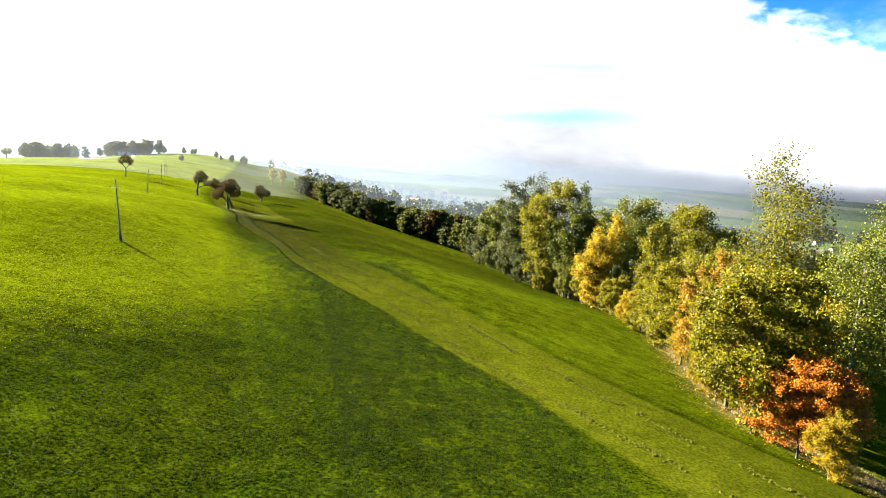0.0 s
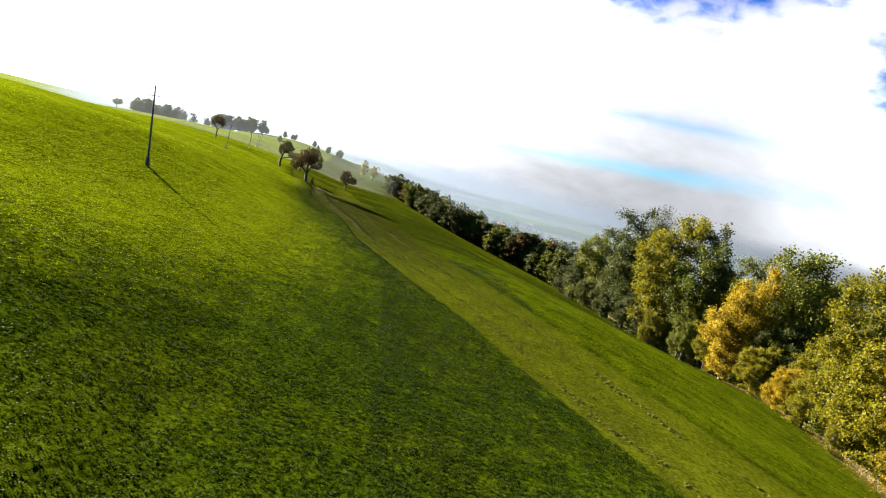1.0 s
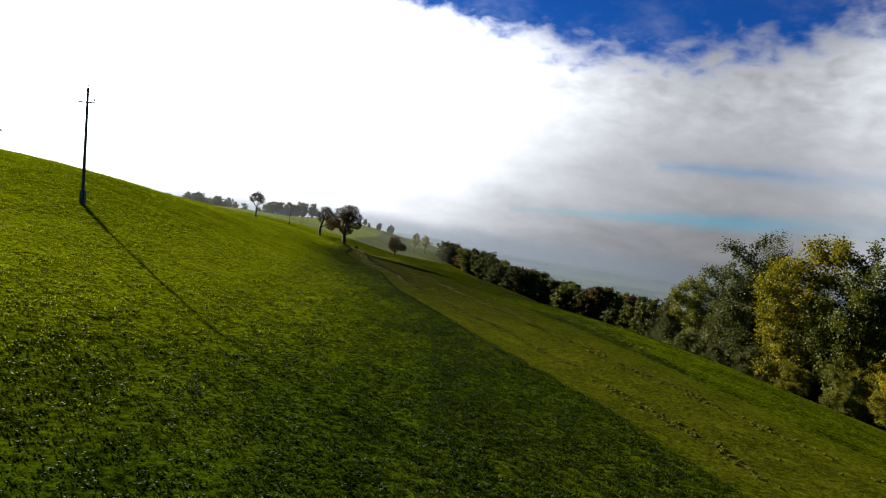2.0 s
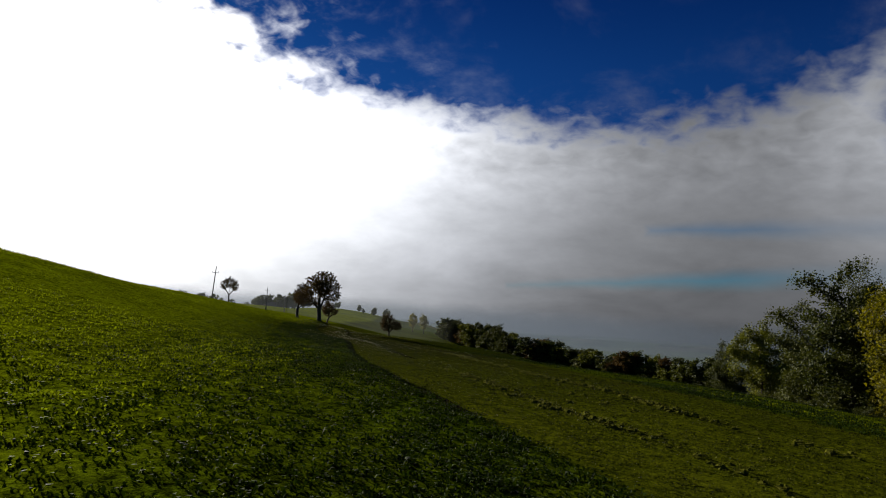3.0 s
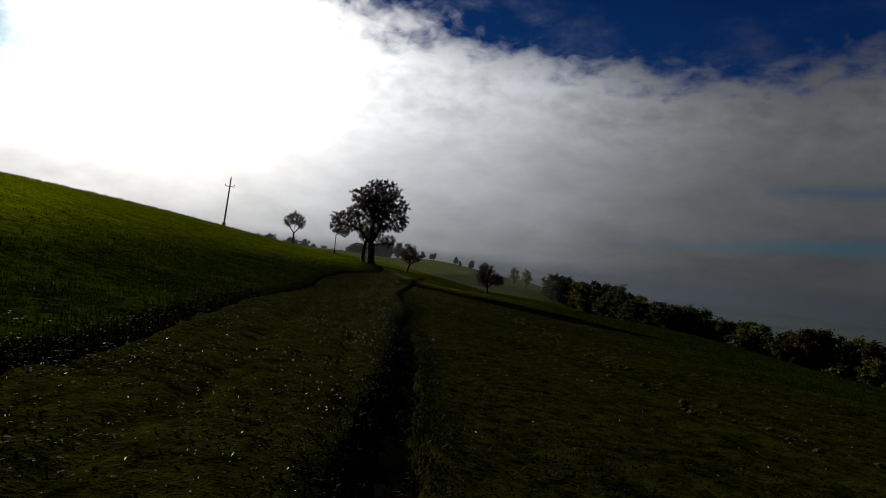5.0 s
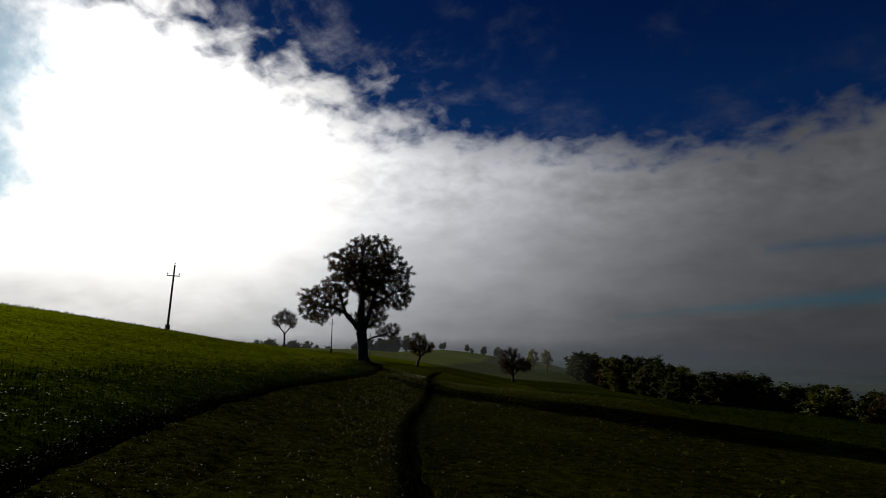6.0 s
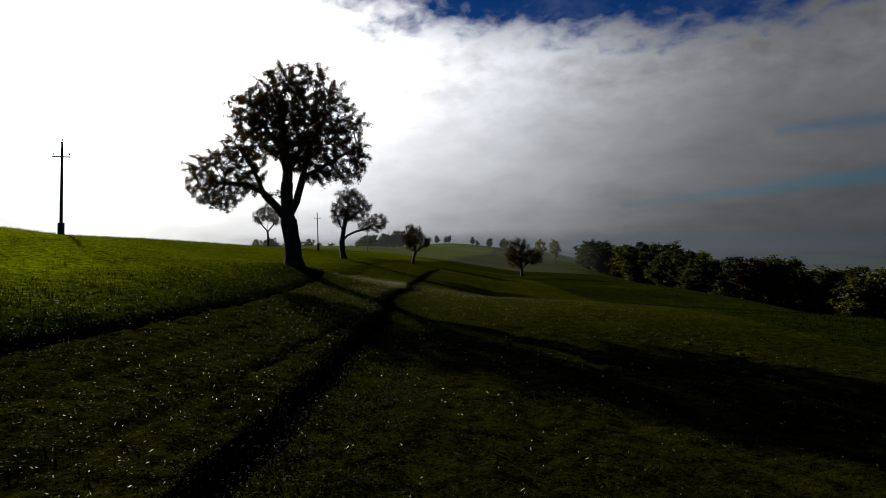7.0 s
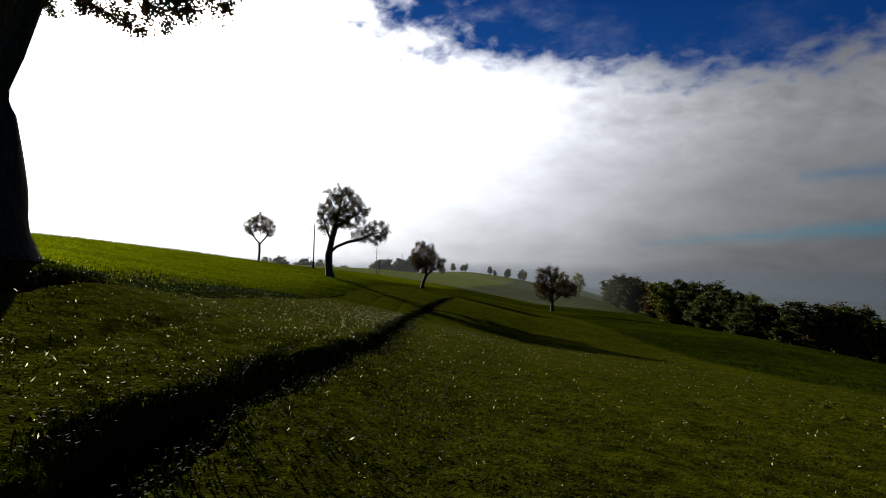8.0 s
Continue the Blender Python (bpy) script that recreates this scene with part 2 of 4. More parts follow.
def leaf_material(name, dark, light, through=0.45, rough=0.6, spec=0.10, patch=0.5, share=0.8):
    """Leaves: the colour differs from leaf to leaf and tree to tree; light passes through them."""
    m, tree, bsdf = material(name, rough, spec)
    geo = tree.nodes.new("ShaderNodeNewGeometry")
    info = tree.nodes.new("ShaderNodeObjectInfo")
    rnd = Calc(tree, geo.outputs["Random Per Island"])
    f = (rnd * 0.75 + Calc(tree, info.outputs["Random"]) * 0.35 + (noise_node(tree, place_node(tree), patch, 2) - 0.5) * share)
    color = mix_color(tree, f.op("MULTIPLY", 1.0, clamp=True), dark, light)
    tree.links.new(color, bsdf.inputs["Base Color"])
    lucent = tree.nodes.new("ShaderNodeBsdfTranslucent")
    tree.links.new(color, lucent.inputs[0])
    mix = tree.nodes.new("ShaderNodeMixShader")
    mix.inputs[0].default_value = through
    tree.links.new(bsdf.outputs[0], mix.inputs[1])
    tree.links.new(lucent.outputs[0], mix.inputs[2])
    tree.links.new(mix.outputs[0], tree.nodes["Material Output"].inputs[0])
    return m


def grass_material():
    m, tree, bsdf = material("meadow", 1.0, 0.0)
    at = place_node(tree)
    attr = tree.nodes.new("ShaderNodeAttribute")
    attr.attribute_name = "cover"
    sep = tree.nodes.new("ShaderNodeSeparateColor")
    tree.links.new(attr.outputs["Color"], sep.inputs[0])
    mown, dry, far = (Calc(tree, sep.outputs[i]) for i in range(3))
    worn = Calc(tree, attr.outputs["Alpha"])
    wide, mid = noise_node(tree, at, 0.035, 3), noise_node(tree, at, 0.45, 4, 0.6)
    clump, fine = noise_node(tree, at, 4.5, 5, 0.68), noise_node(tree, at, 24.0, 3, 0.7)
    f = ((clump - 0.5) * 3.2 + (fine - 0.5) * 1.6 + (mid - 0.5) * 0.9 + (wide - 0.5) * 0.8 + 0.45).op("MULTIPLY", 1.0, clamp=True)
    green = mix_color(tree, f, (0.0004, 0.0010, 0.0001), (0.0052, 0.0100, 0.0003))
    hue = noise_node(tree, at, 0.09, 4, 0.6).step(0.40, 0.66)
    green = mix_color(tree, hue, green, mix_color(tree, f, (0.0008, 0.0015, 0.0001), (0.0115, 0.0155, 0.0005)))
    # brighter green where the sward looks sunlit from above: light put into the colour
    lit_lift = tree.nodes.new("ShaderNodeAttribute")
    lit_lift.attribute_name = "lit_lift"
    green = mix_color(tree, Calc(tree, lit_lift.outputs["Fac"]), green, mix_color(tree, f, (0.0008, 0.0020, 0.0001), mix_color(tree, hue, (0.027, 0.046, 0.001), (0.038, 0.050, 0.001))))
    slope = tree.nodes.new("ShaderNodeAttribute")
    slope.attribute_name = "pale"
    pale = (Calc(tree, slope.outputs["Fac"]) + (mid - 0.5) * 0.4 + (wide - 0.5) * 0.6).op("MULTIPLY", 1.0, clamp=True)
    # upper slope's yellow, with the backlit glow of far grass put into the colour
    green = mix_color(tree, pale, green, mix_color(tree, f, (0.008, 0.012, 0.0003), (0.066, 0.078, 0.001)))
    cut = mix_color(tree, f, (0.014, 0.018, 0.0008), (0.044, 0.047, 0.002))
    earth = mix_color(tree, f, (0.035, 0.030, 0.008), (0.12, 0.090, 0.030))
    edge = (mid - 0.5) * 0.5
    base = mix_color(tree, (mown + edge * mown * 0.8).op("MULTIPLY", 0.9, clamp=True), green, cut)
    # worn brownish lane, with lens falloff and dim light also put into the colour
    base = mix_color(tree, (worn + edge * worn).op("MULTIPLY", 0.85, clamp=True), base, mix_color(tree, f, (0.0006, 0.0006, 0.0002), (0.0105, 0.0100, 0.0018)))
    base = mix_color(tree, (dry + edge).op("MULTIPLY", dry, clamp=True), base, earth)
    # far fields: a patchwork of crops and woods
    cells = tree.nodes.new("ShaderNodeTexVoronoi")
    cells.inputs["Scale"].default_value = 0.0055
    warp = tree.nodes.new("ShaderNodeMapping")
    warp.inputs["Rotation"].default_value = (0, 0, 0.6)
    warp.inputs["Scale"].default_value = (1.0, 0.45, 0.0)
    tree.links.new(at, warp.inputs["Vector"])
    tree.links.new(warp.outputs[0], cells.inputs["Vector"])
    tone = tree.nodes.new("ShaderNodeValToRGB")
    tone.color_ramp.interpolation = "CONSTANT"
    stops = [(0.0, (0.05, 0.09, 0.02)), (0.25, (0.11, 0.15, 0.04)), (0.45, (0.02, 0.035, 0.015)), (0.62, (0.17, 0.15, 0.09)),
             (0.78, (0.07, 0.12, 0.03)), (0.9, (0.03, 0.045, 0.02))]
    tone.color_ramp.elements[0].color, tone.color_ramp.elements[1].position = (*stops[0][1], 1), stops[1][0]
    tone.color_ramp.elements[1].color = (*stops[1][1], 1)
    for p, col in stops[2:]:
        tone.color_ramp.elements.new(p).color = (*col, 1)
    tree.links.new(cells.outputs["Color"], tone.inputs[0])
    # fields dimmed and tinted blue: valley haze put into their colour
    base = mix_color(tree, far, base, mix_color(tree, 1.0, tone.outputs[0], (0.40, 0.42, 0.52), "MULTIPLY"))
    tree.links.new(base, bsdf.inputs["Base Color"])
    tree.links.new((f * 0.04 + 0.004).s, bsdf.inputs["Sheen Weight"])
    bsdf.inputs["Sheen Roughness"].default_value = 0.45
    bsdf.inputs["Sheen Tint"].default_value = (0.40, 0.46, 0.02, 1)
    bump(tree, bsdf, clump * 0.7 + fine * 0.3, 0.9, 0.13)
    # the wet sward shines a little, in its own colour, towards a low sun
    gloss = tree.nodes.new("ShaderNodeBsdfAnisotropic")
    gloss.inputs["Roughness"].default_value = 0.68
    shine = mix_color(tree, (mown + worn).least(1.0), mix_color(tree, pale, (0.0010, 0.0018, 0.0001), (0.0135, 0.0175, 0.0001)), (0.0012, 0.0014, 0.0001))
    shine = mix_color(tree, f, mix_color(tree, 1.0, shine, (0.25, 0.25, 0.25), "MULTIPLY"), mix_color(tree, 1.0, shine, (1.6, 1.6, 1.6), "MULTIPLY"))
    tree.links.new(mix_color(tree, far, shine, (0.001, 0.001, 0.001)), gloss.inputs["Color"])
    tree.links.new(bsdf.inputs["Normal"].links[0].from_socket, gloss.inputs["Normal"])
    both = tree.nodes.new("ShaderNodeAddShader")
    tree.links.new(bsdf.outputs[0], both.inputs[0])
    tree.links.new(gloss.outputs[0], both.inputs[1])
    tree.links.new(both.outputs[0], tree.nodes["Material Output"].inputs[0])
    return m


def bark_material(name, a, b):
    m, tree, bsdf = material(name, 0.95, 0.05)
    at = place_node(tree)
    warp = tree.nodes.new("ShaderNodeMapping")
    warp.inputs["Scale"].default_value = (9, 9, 1.6)
    tree.links.new(at, warp.inputs["Vector"])
    ridge, moss = noise_node(tree, warp.outputs[0], 1.5, 6, 0.7, 0.8), noise_node(tree, at, 1.1, 3)
    col = mix_color(tree, ridge.step(0.3, 0.7), a, b)
    col = mix_color(tree, moss.step(0.55, 0.75) * 0.5, col, (0.09, 0.10, 0.03))
    tree.links.new(col, bsdf.inputs["Base Color"])
    bump(tree, bsdf, ridge, 1.0, 0.05)
    return m


MEADOW = grass_material()
BARK = bark_material("bark", (0.020, 0.016, 0.011), (0.075, 0.062, 0.046))
ASH_BARK = bark_material("pale_bark", (0.045, 0.040, 0.028), (0.13, 0.118, 0.090))
GRASS = leaf_material("grass_blades", (0.0012, 0.0032, 0.0001), (0.027, 0.047, 0.001), 0.16, 0.75, 0.03, 1.3, 1.1)
# darker copy of the meadow blades, their unlit side painted into the colour
SHADED_GRASS = leaf_material("shaded_grass", (0.0004, 0.0014, 0.0001), (0.006, 0.013, 0.0005), 0.25, 0.70, 0.02, 1.3, 1.1)
# yellowish slope blades; the glow of backlit grass is in their colour
SLOPE_GLOW_GRASS = leaf_material("slope_grass", (0.010, 0.015, 0.0004), (0.105, 0.128, 0.002), 0.60, 0.75, 0.03, 1.3, 1.0)
STUBBLE = leaf_material("mown_grass", (0.006, 0.010, 0.0006), (0.044, 0.048, 0.002), 0.55, 0.75, 0.03, 1.9, 1.0)
# dull dead straw, its tone lowered further to carry the lane's dimness
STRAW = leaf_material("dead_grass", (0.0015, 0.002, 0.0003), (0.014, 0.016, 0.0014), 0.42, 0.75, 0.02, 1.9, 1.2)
# edge blades, made dark so the colour holds their shaded side
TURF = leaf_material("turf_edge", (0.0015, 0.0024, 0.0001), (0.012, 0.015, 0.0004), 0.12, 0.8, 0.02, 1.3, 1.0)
HAY = leaf_material("cut_grass", (0.018, 0.021, 0.002), (0.150, 0.142, 0.022), 0.45, 0.6, 0.05)
LEAF_RUST = leaf_material("pear_leaves", (0.022, 0.015, 0.005), (0.080, 0.046, 0.010), 0.22, 0.7, 0.03)
LEAF_GREEN = leaf_material("green_leaves", (0.016, 0.025, 0.002), (0.100, 0.102, 0.004), 0.28)
LEAF_DARK = leaf_material("dark_leaves", (0.008, 0.014, 0.002), (0.058, 0.062, 0.005), 0.28)
LEAF_OLIVE = leaf_material("olive_leaves", (0.030, 0.034, 0.001), (0.150, 0.126, 0.003), share=1.2)
LEAF_YELLOW = leaf_material("yellow_leaves", (0.080, 0.062, 0.002), (0.290, 0.190, 0.005), share=1.0)
LEAF_ORANGE = leaf_material("orange_leaves", (0.050, 0.036, 0.003), (0.240, 0.130, 0.008), share=1.2)
LEAF_RED = leaf_material("red_orange_leaves", (0.120, 0.042, 0.005), (0.340, 0.115, 0.008))
DRY = leaf_material("dry_grass", (0.12, 0.085, 0.03), (0.34, 0.25, 0.10), 0.3, 0.6, 0.2)
POLE_WOOD = two_tone("weathered_wood", (0.030, 0.024, 0.018), (0.095, 0.080, 0.062), 3.0, 0.85, 0.2, 0.004)
STEEL = two_tone("galvanised_steel", (0.18, 0.19, 0.20), (0.34, 0.35, 0.36), 6.0, 0.5, 0.5, 0.001)
CONCRETE = two_tone("concrete", (0.07, 0.066, 0.056), (0.17, 0.16, 0.14), 4.0, 0.9, 0.2, 0.006)
CERAMIC = two_tone("insulator_glaze", (0.10, 0.05, 0.03), (0.16, 0.08, 0.05), 12.0, 0.25, 0.5, 0.0)
PLASTER = two_tone("plaster", (0.36, 0.33, 0.27), (0.50, 0.47, 0.41), 0.5, 0.9, 0.2, 0.0)
TILES = two_tone("roof_tiles", (0.10, 0.055, 0.04), (0.20, 0.11, 0.08), 0.8, 0.85, 0.2, 0.0)
GLASS = two_tone("window_glass", (0.03, 0.035, 0.04), (0.05, 0.055, 0.06), 1.0, 0.1, 0.5, 0.0)
GRAVEL = two_tone("gravel", (0.05, 0.05, 0.035), (0.09, 0.085, 0.07), 0.6, 0.95, 0.2, 0.02)


# ---- ground: one sheet to the horizon ----
WOOD_EDGE = np.array([(-12, 262), (-2, 225), (12, 182), (21, 142), (26, 112), (27, 86), (27, 64), (34, 48), (41, 42)], float)


def edge_distance(x, y, line):
    best = np.full(np.shape(x), 1e9)
    for (ax, ay), (bx, by) in zip(line[:-1], line[1:]):
        dx, dy = bx - ax, by - ay
        s = np.clip(((x - ax) * dx + (y - ay) * dy) / (dx * dx + dy * dy), 0, 1)
        best = np.minimum(best, np.hypot(x - ax - s * dx, y - ay - s * dy))
    return best


def ripple(x, y, seed):
    """Gentle uneven ground from a few crossing waves, about -1 to 1."""
    rng = np.random.RandomState(seed)
    total = 0.0
    for k in range(9):
        a, wave, ph = rng.uniform(0, 6.28), rng.uniform(0.5, 2.6), rng.uniform(0, 6.28)
        total = total + np.sin((x * math.cos(a) + y * math.sin(a)) * wave + ph)
    return total / 4.0


def lane_masks(u, v):
    left, row, right = lane(u)
    inside = smooth(0.35, -0.35, v - left) * smooth(-0.5, 0.5, v - right) * smooth(262, 235, u)
    return inside


def furrow_line(u):
    return lane(u)[1] + 0.04 * np.sin(u * 0.6 + 3) + 0.03 * np.sin(u * 2.3) + 0.02 * np.sin(u * 5.1 + 1)


def furrow_half(u):
    """Half the width of the ragged furrow beside the lane's cut row."""
    ragged = 0.018 * np.sin(u * 1.7 + 1) * np.sin(u * 0.63) + 0.014 * np.sin(u * 5.3) + 0.012 * np.sin(u * 12.1 + 2) + 0.008 * np.sin(u * 23.0)
    ragged = ragged + 0.035 * np.tanh(5 * np.sin(u * 2.3 + 1.5 * np.sin(u * 0.9))) * smooth(160, 172, u)
    return (0.165 + ragged) * (1 + 0.25 * smooth(166, 176, u)) * smooth(102, 124, u) * smooth(242, 225, u)


def side_line(u):
    return lane(u)[0] + 0.03 * np.sin(u * 1.3) + 0.02 * np.sin(u * 3.7)


def side_half(u):
    return (0.085 + 0.02 * np.sin(u * 2.1) * np.sin(u * 0.8 + 1) + 0.015 * np.sin(u * 6.3)) * smooth(84, 104, u) * smooth(212, 190, u)


def lane_bank(u, v):
    """The uncut sward stands higher than the lane beside it."""
    return 0.07 * smooth(0.0, 0.5, v - side_line(u)) * smooth(7.0, 1.5, v - side_line(u)) * smooth(84, 104, u) * smooth(186, 160, u)


def rut_mask(u, v):
    """Faint narrow wheel lines along the worn part of the lane."""
    left, row, right = lane(u)
    total = 0.0
    for k, share in enumerate((0.10, 0.19, 0.46, 0.55, 0.78)):
        line = left * (1 - share) + right * share + 0.05 * np.sin(u * 0.8 + k) + 0.03 * np.sin(u * 2.9 + 2 * k)
        total = total + np.exp(-((v - line) / 0.12) ** 2)
    return np.clip(total, 0, 1) * smooth(96, 116, u) * smooth(235, 210, u)


def furrow_cut(u, v):
    deep = np.minimum(0.30, 1.35 * furrow_half(u)) * smooth(1.5, 1.1, np.abs(v - furrow_line(u)) / (furrow_half(u) + 1e-6)) * smooth(102, 124, u) * smooth(242, 225, u)
    thin = 0.07 * smooth(1.9, 1.1, np.abs(v - side_line(u)) / (side_half(u) + 1e-6)) * smooth(84, 104, u) * smooth(212, 190, u)
    return np.maximum(deep, thin)


def slope_glow(u, v):
    """How far the grass turns to the upper slope's yellow, with backlit glow painted in."""
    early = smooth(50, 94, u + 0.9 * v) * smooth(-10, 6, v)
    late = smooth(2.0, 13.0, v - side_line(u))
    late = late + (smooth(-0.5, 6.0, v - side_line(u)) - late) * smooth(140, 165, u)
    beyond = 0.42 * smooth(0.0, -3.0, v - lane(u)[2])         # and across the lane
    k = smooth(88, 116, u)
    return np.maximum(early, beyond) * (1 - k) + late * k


def make_ground():
    def spread(start, end, first, factor):
        out, x, step = [], start, first
        sign = 1 if end > start else -1
        while (end - x) * sign > 0:
            x, step = x + sign * step, step * factor
            out.append(x)
        return out
    us = np.array(spread(-25, -4700, 1.2, 1.16)[::-1] + list(np.arange(-25, -8, 0.7)) + list(np.arange(-8, 92, 0.36)) + list(np.arange(92, 200, 0.28)) + list(np.arange(200, 250, 0.6)) + spread(250, 4700, 1.2, 1.10))
    vs = np.array(spread(-130, -4700, 2.5, 1.13)[::-1] + list(np.arange(-130, -52, 2.0)) + list(np.arange(-52, -12, 0.36)) + list(np.arange(-12, -1, 0.17)) + list(np.arange(-1, 1, 0.05)) + list(np.arange(1, 7, 0.12)) + list(np.arange(7, 36, 0.36))
                  + list(np.arange(36, 60, 0.8)) + spread(60, 4700, 1.4, 1.13))
    uu, ww = np.meshgrid(us, vs, indexing="ij")
    # the fine columns of the grid run along the furrow
    vv = ww + furrow_line(np.clip(uu, 100, 245)) * smooth(64, 5, np.abs(ww))
    x, y = to_xy(uu, vv)
    z = height(x, y)
    near = smooth(420, 60, np.abs(uu - 110)) * smooth(130, 60, np.abs(vv))
    mown = lane_masks(uu, vv)
    rng = np.random.RandomState(4)
    z = z + near * (0.016 * ripple(x, y, 2) + rng.normal(0, 0.005, x.shape) + 0.02 * (1 - mown)) + lane_bank(uu, vv) - furrow_cut(uu, vv)
    # two wheel ruts in the lane
    left, row, right = lane(uu)
    for share in (0.30, 0.62):
        z = z - 0.05 * mown * np.exp(-((vv - (left * (1 - share) + right * share)) / 0.45) ** 2)
    z = z - 0.06 * rut_mask(uu, vv)
    n, k = len(us), len(vs)
    i, j = np.meshgrid(np.arange(n - 1), np.arange(k - 1), indexing="ij")
    a = (i * k + j).ravel()
    faces = np.stack([a, a + 1, a + k + 1, a + k], 1)
    me = mesh_np("ground", np.stack([x, y, z], -1).reshape(-1, 3), faces, True)
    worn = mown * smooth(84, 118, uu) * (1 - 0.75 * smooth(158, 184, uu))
    mown = mown * (1 - worn)
    attr = me.attributes.new("cover", "FLOAT_COLOR", "POINT")
    dry = smooth(6.5, 1.5, edge_distance(x, y, WOOD_EDGE) + 1.2 * ripple(x, y, 5))
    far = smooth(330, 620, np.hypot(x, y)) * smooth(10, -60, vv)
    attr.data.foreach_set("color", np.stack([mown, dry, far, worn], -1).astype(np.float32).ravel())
    me.attributes.new("pale", "FLOAT", "POINT").data.foreach_set("value", slope_glow(uu, vv).astype(np.float32).ravel())
    # painted brightness ramp along the lane, rising with distance and then fading
    me.attributes.new("lit_lift", "FLOAT", "POINT").data.foreach_set("value", ((0.42 + 0.58 * smooth(42, 86, uu)) * smooth(128, 92, uu)).astype(np.float32).ravel())
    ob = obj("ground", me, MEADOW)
    return tagged(ob, "rolling green meadow with a paler mown lane across it", "ground", kind="structure")


make_ground()


# ---- grass and cut rows ----
def blades(name, x, y, base, length, width, lean, mat, label, seed, per=3):
    """Tufts of single bent blades standing at the given places, all in one mesh."""
    if not len(x):
        return None
    rng = np.random.RandomState(seed)
    n = len(x) * per
    x, y, base = (np.repeat(a, per) for a in (x, y, base))
    length = np.repeat(length, per) * rng.uniform(0.55, 1.25, n)
    width = np.repeat(width, per) * rng.uniform(0.7, 1.3, n)
    turn, tip = rng.uniform(0, 6.283, n), rng.uniform(0.2, 1.0, n) * lean
    x, y = x + rng.normal(0, 0.09, n), y + rng.normal(0, 0.09, n)
    cx, cy, sx, sy = np.cos(turn), np.sin(turn), -np.sin(turn), np.cos(turn)
    root = np.stack([x, y, base], -1)
    out, side = np.stack([cx, cy, 0 * cx], -1), np.stack([sx, sy, 0 * sx], -1)
    up = np.array([0, 0, 1.0])
    mid = root + out * (length * tip * 0.35)[:, None] + up * (length * 0.62)[:, None]
    end = root + out * (length * tip)[:, None] + up * (length * (1.0 - 0.35 * tip))[:, None]
    verts = np.stack([root, mid + side * width[:, None] * 0.5, end, mid - side * width[:, None] * 0.5], 1).reshape(-1, 3)
    faces = np.arange(n * 4).reshape(n, 4)
    ob = obj(name, mesh_np(name, verts, faces), mat)
    return tagged(ob, label, "grass", kind="stuff")


def flight_line(u):
    """The v about which the ground is looked at from close by."""
    return np.interp(u, [0, 40, 73, 98, 118, 146, 173, 215], [-3, -7, -9, -9, -7, -3, 0, 4])


def make_grass():
    rng = np.random.RandomState(11)

    def patch(count, u0, u1, clear, power, left, right):
        u = rng.uniform(u0, u1, count)
        off = rng.uniform(-1 if right > 2 else 0, 1, count)
        v = flight_line(u) + np.sign(off) * np.abs(off) ** power * np.where(off > 0, left, right) + rng.normal(0, 0.1, count)
        x, y = to_xy(u, v)
        thick = 0.9 * ripple(x * 4.0, y * 4.0, 21) + 0.4 * ripple(x * 0.5, y * 0.5, 22)
        keep = (rng.uniform(-1.5, 1.0, count) < thick) & (furrow_cut(u, v) < 0.02) & (rut_mask(u, v) < rng.uniform(0.3, 1.1, count)) & ((u < 58) | (np.abs(v - flight_line(u)) > clear))
        u, v, x, y = u[keep], v[keep], x[keep], y[keep]
        mown = lane_masks(u, v)
        pale = mown * (1 - 0.06 * smooth(92, 132, u))
        return x, y, height(x, y) + 0.016 * ripple(x, y, 2) + lane_bank(u, v) + 0.01 * (1 - mown), pale > rng.uniform(0.2, 0.8, len(mown)), mown, u, v

    # close to the path: fine blades; wide around it: coarser tufts
    for name, count, u0, u1, left, right, power, size, wide in (("near", 140000, 92, 205, 8.5, 8.5, 1.35, 0.075, 0.013),
                                                                ("tuft", 200000, 6, 104, 34, 16, 1.15, 0.080, 0.052),
                                                                ("wide", 78000, 78, 225, 40, 30, 1.1, 0.10, 0.024),
                                                                ("leafy", 40000, 90, 124, 11, 7, 1.2, 0.060, 0.022),
                                                                ("clover", 50000, 140, 200, 8, 8, 1.3, 0.055, 0.026),
                                                                ("hill", 46000, 48, 240, 95, 1, 0.8, 0.17, 0.05)):
        x, y, z, cut, mown, u, v = patch(count, u0, u1, {"near": 0.0, "tuft": 0.0, "leafy": 0.0, "clover": 0.0, "wide": 7.0, "hill": 25.0}[name], power, left, right)
        g = ~cut
        tall = size * rng.uniform(0.6, 1.3, len(x)) * (1 - 0.5 * mown)
        w = np.full(len(x), wide)
        per = 4 if name in ("tuft", "leafy", "clover") else 3
        lean = 1.1 if name in ("tuft", "leafy", "clover") else 0.5
        upper = g & (slope_glow(u, v) > rng.uniform(0.1, 1.0, len(u)))
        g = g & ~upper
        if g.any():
            blades("meadow_grass", x[g], y[g], z[g], tall[g], w[g], lean, GRASS if name == "tuft" else SHADED_GRASS, "uneven tufts of wet green meadow grass", 31 + count % 7, per)
        blades("slope_grass", x[upper], y[upper], z[upper], tall[upper], w[upper], lean, SLOPE_GLOW_GRASS, "yellowish upper-slope grass, brightened in colour for a backlit glow", 36 + count % 7, per)
        if not cut.any():
            continue
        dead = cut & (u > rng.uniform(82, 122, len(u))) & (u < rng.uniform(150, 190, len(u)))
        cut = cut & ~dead
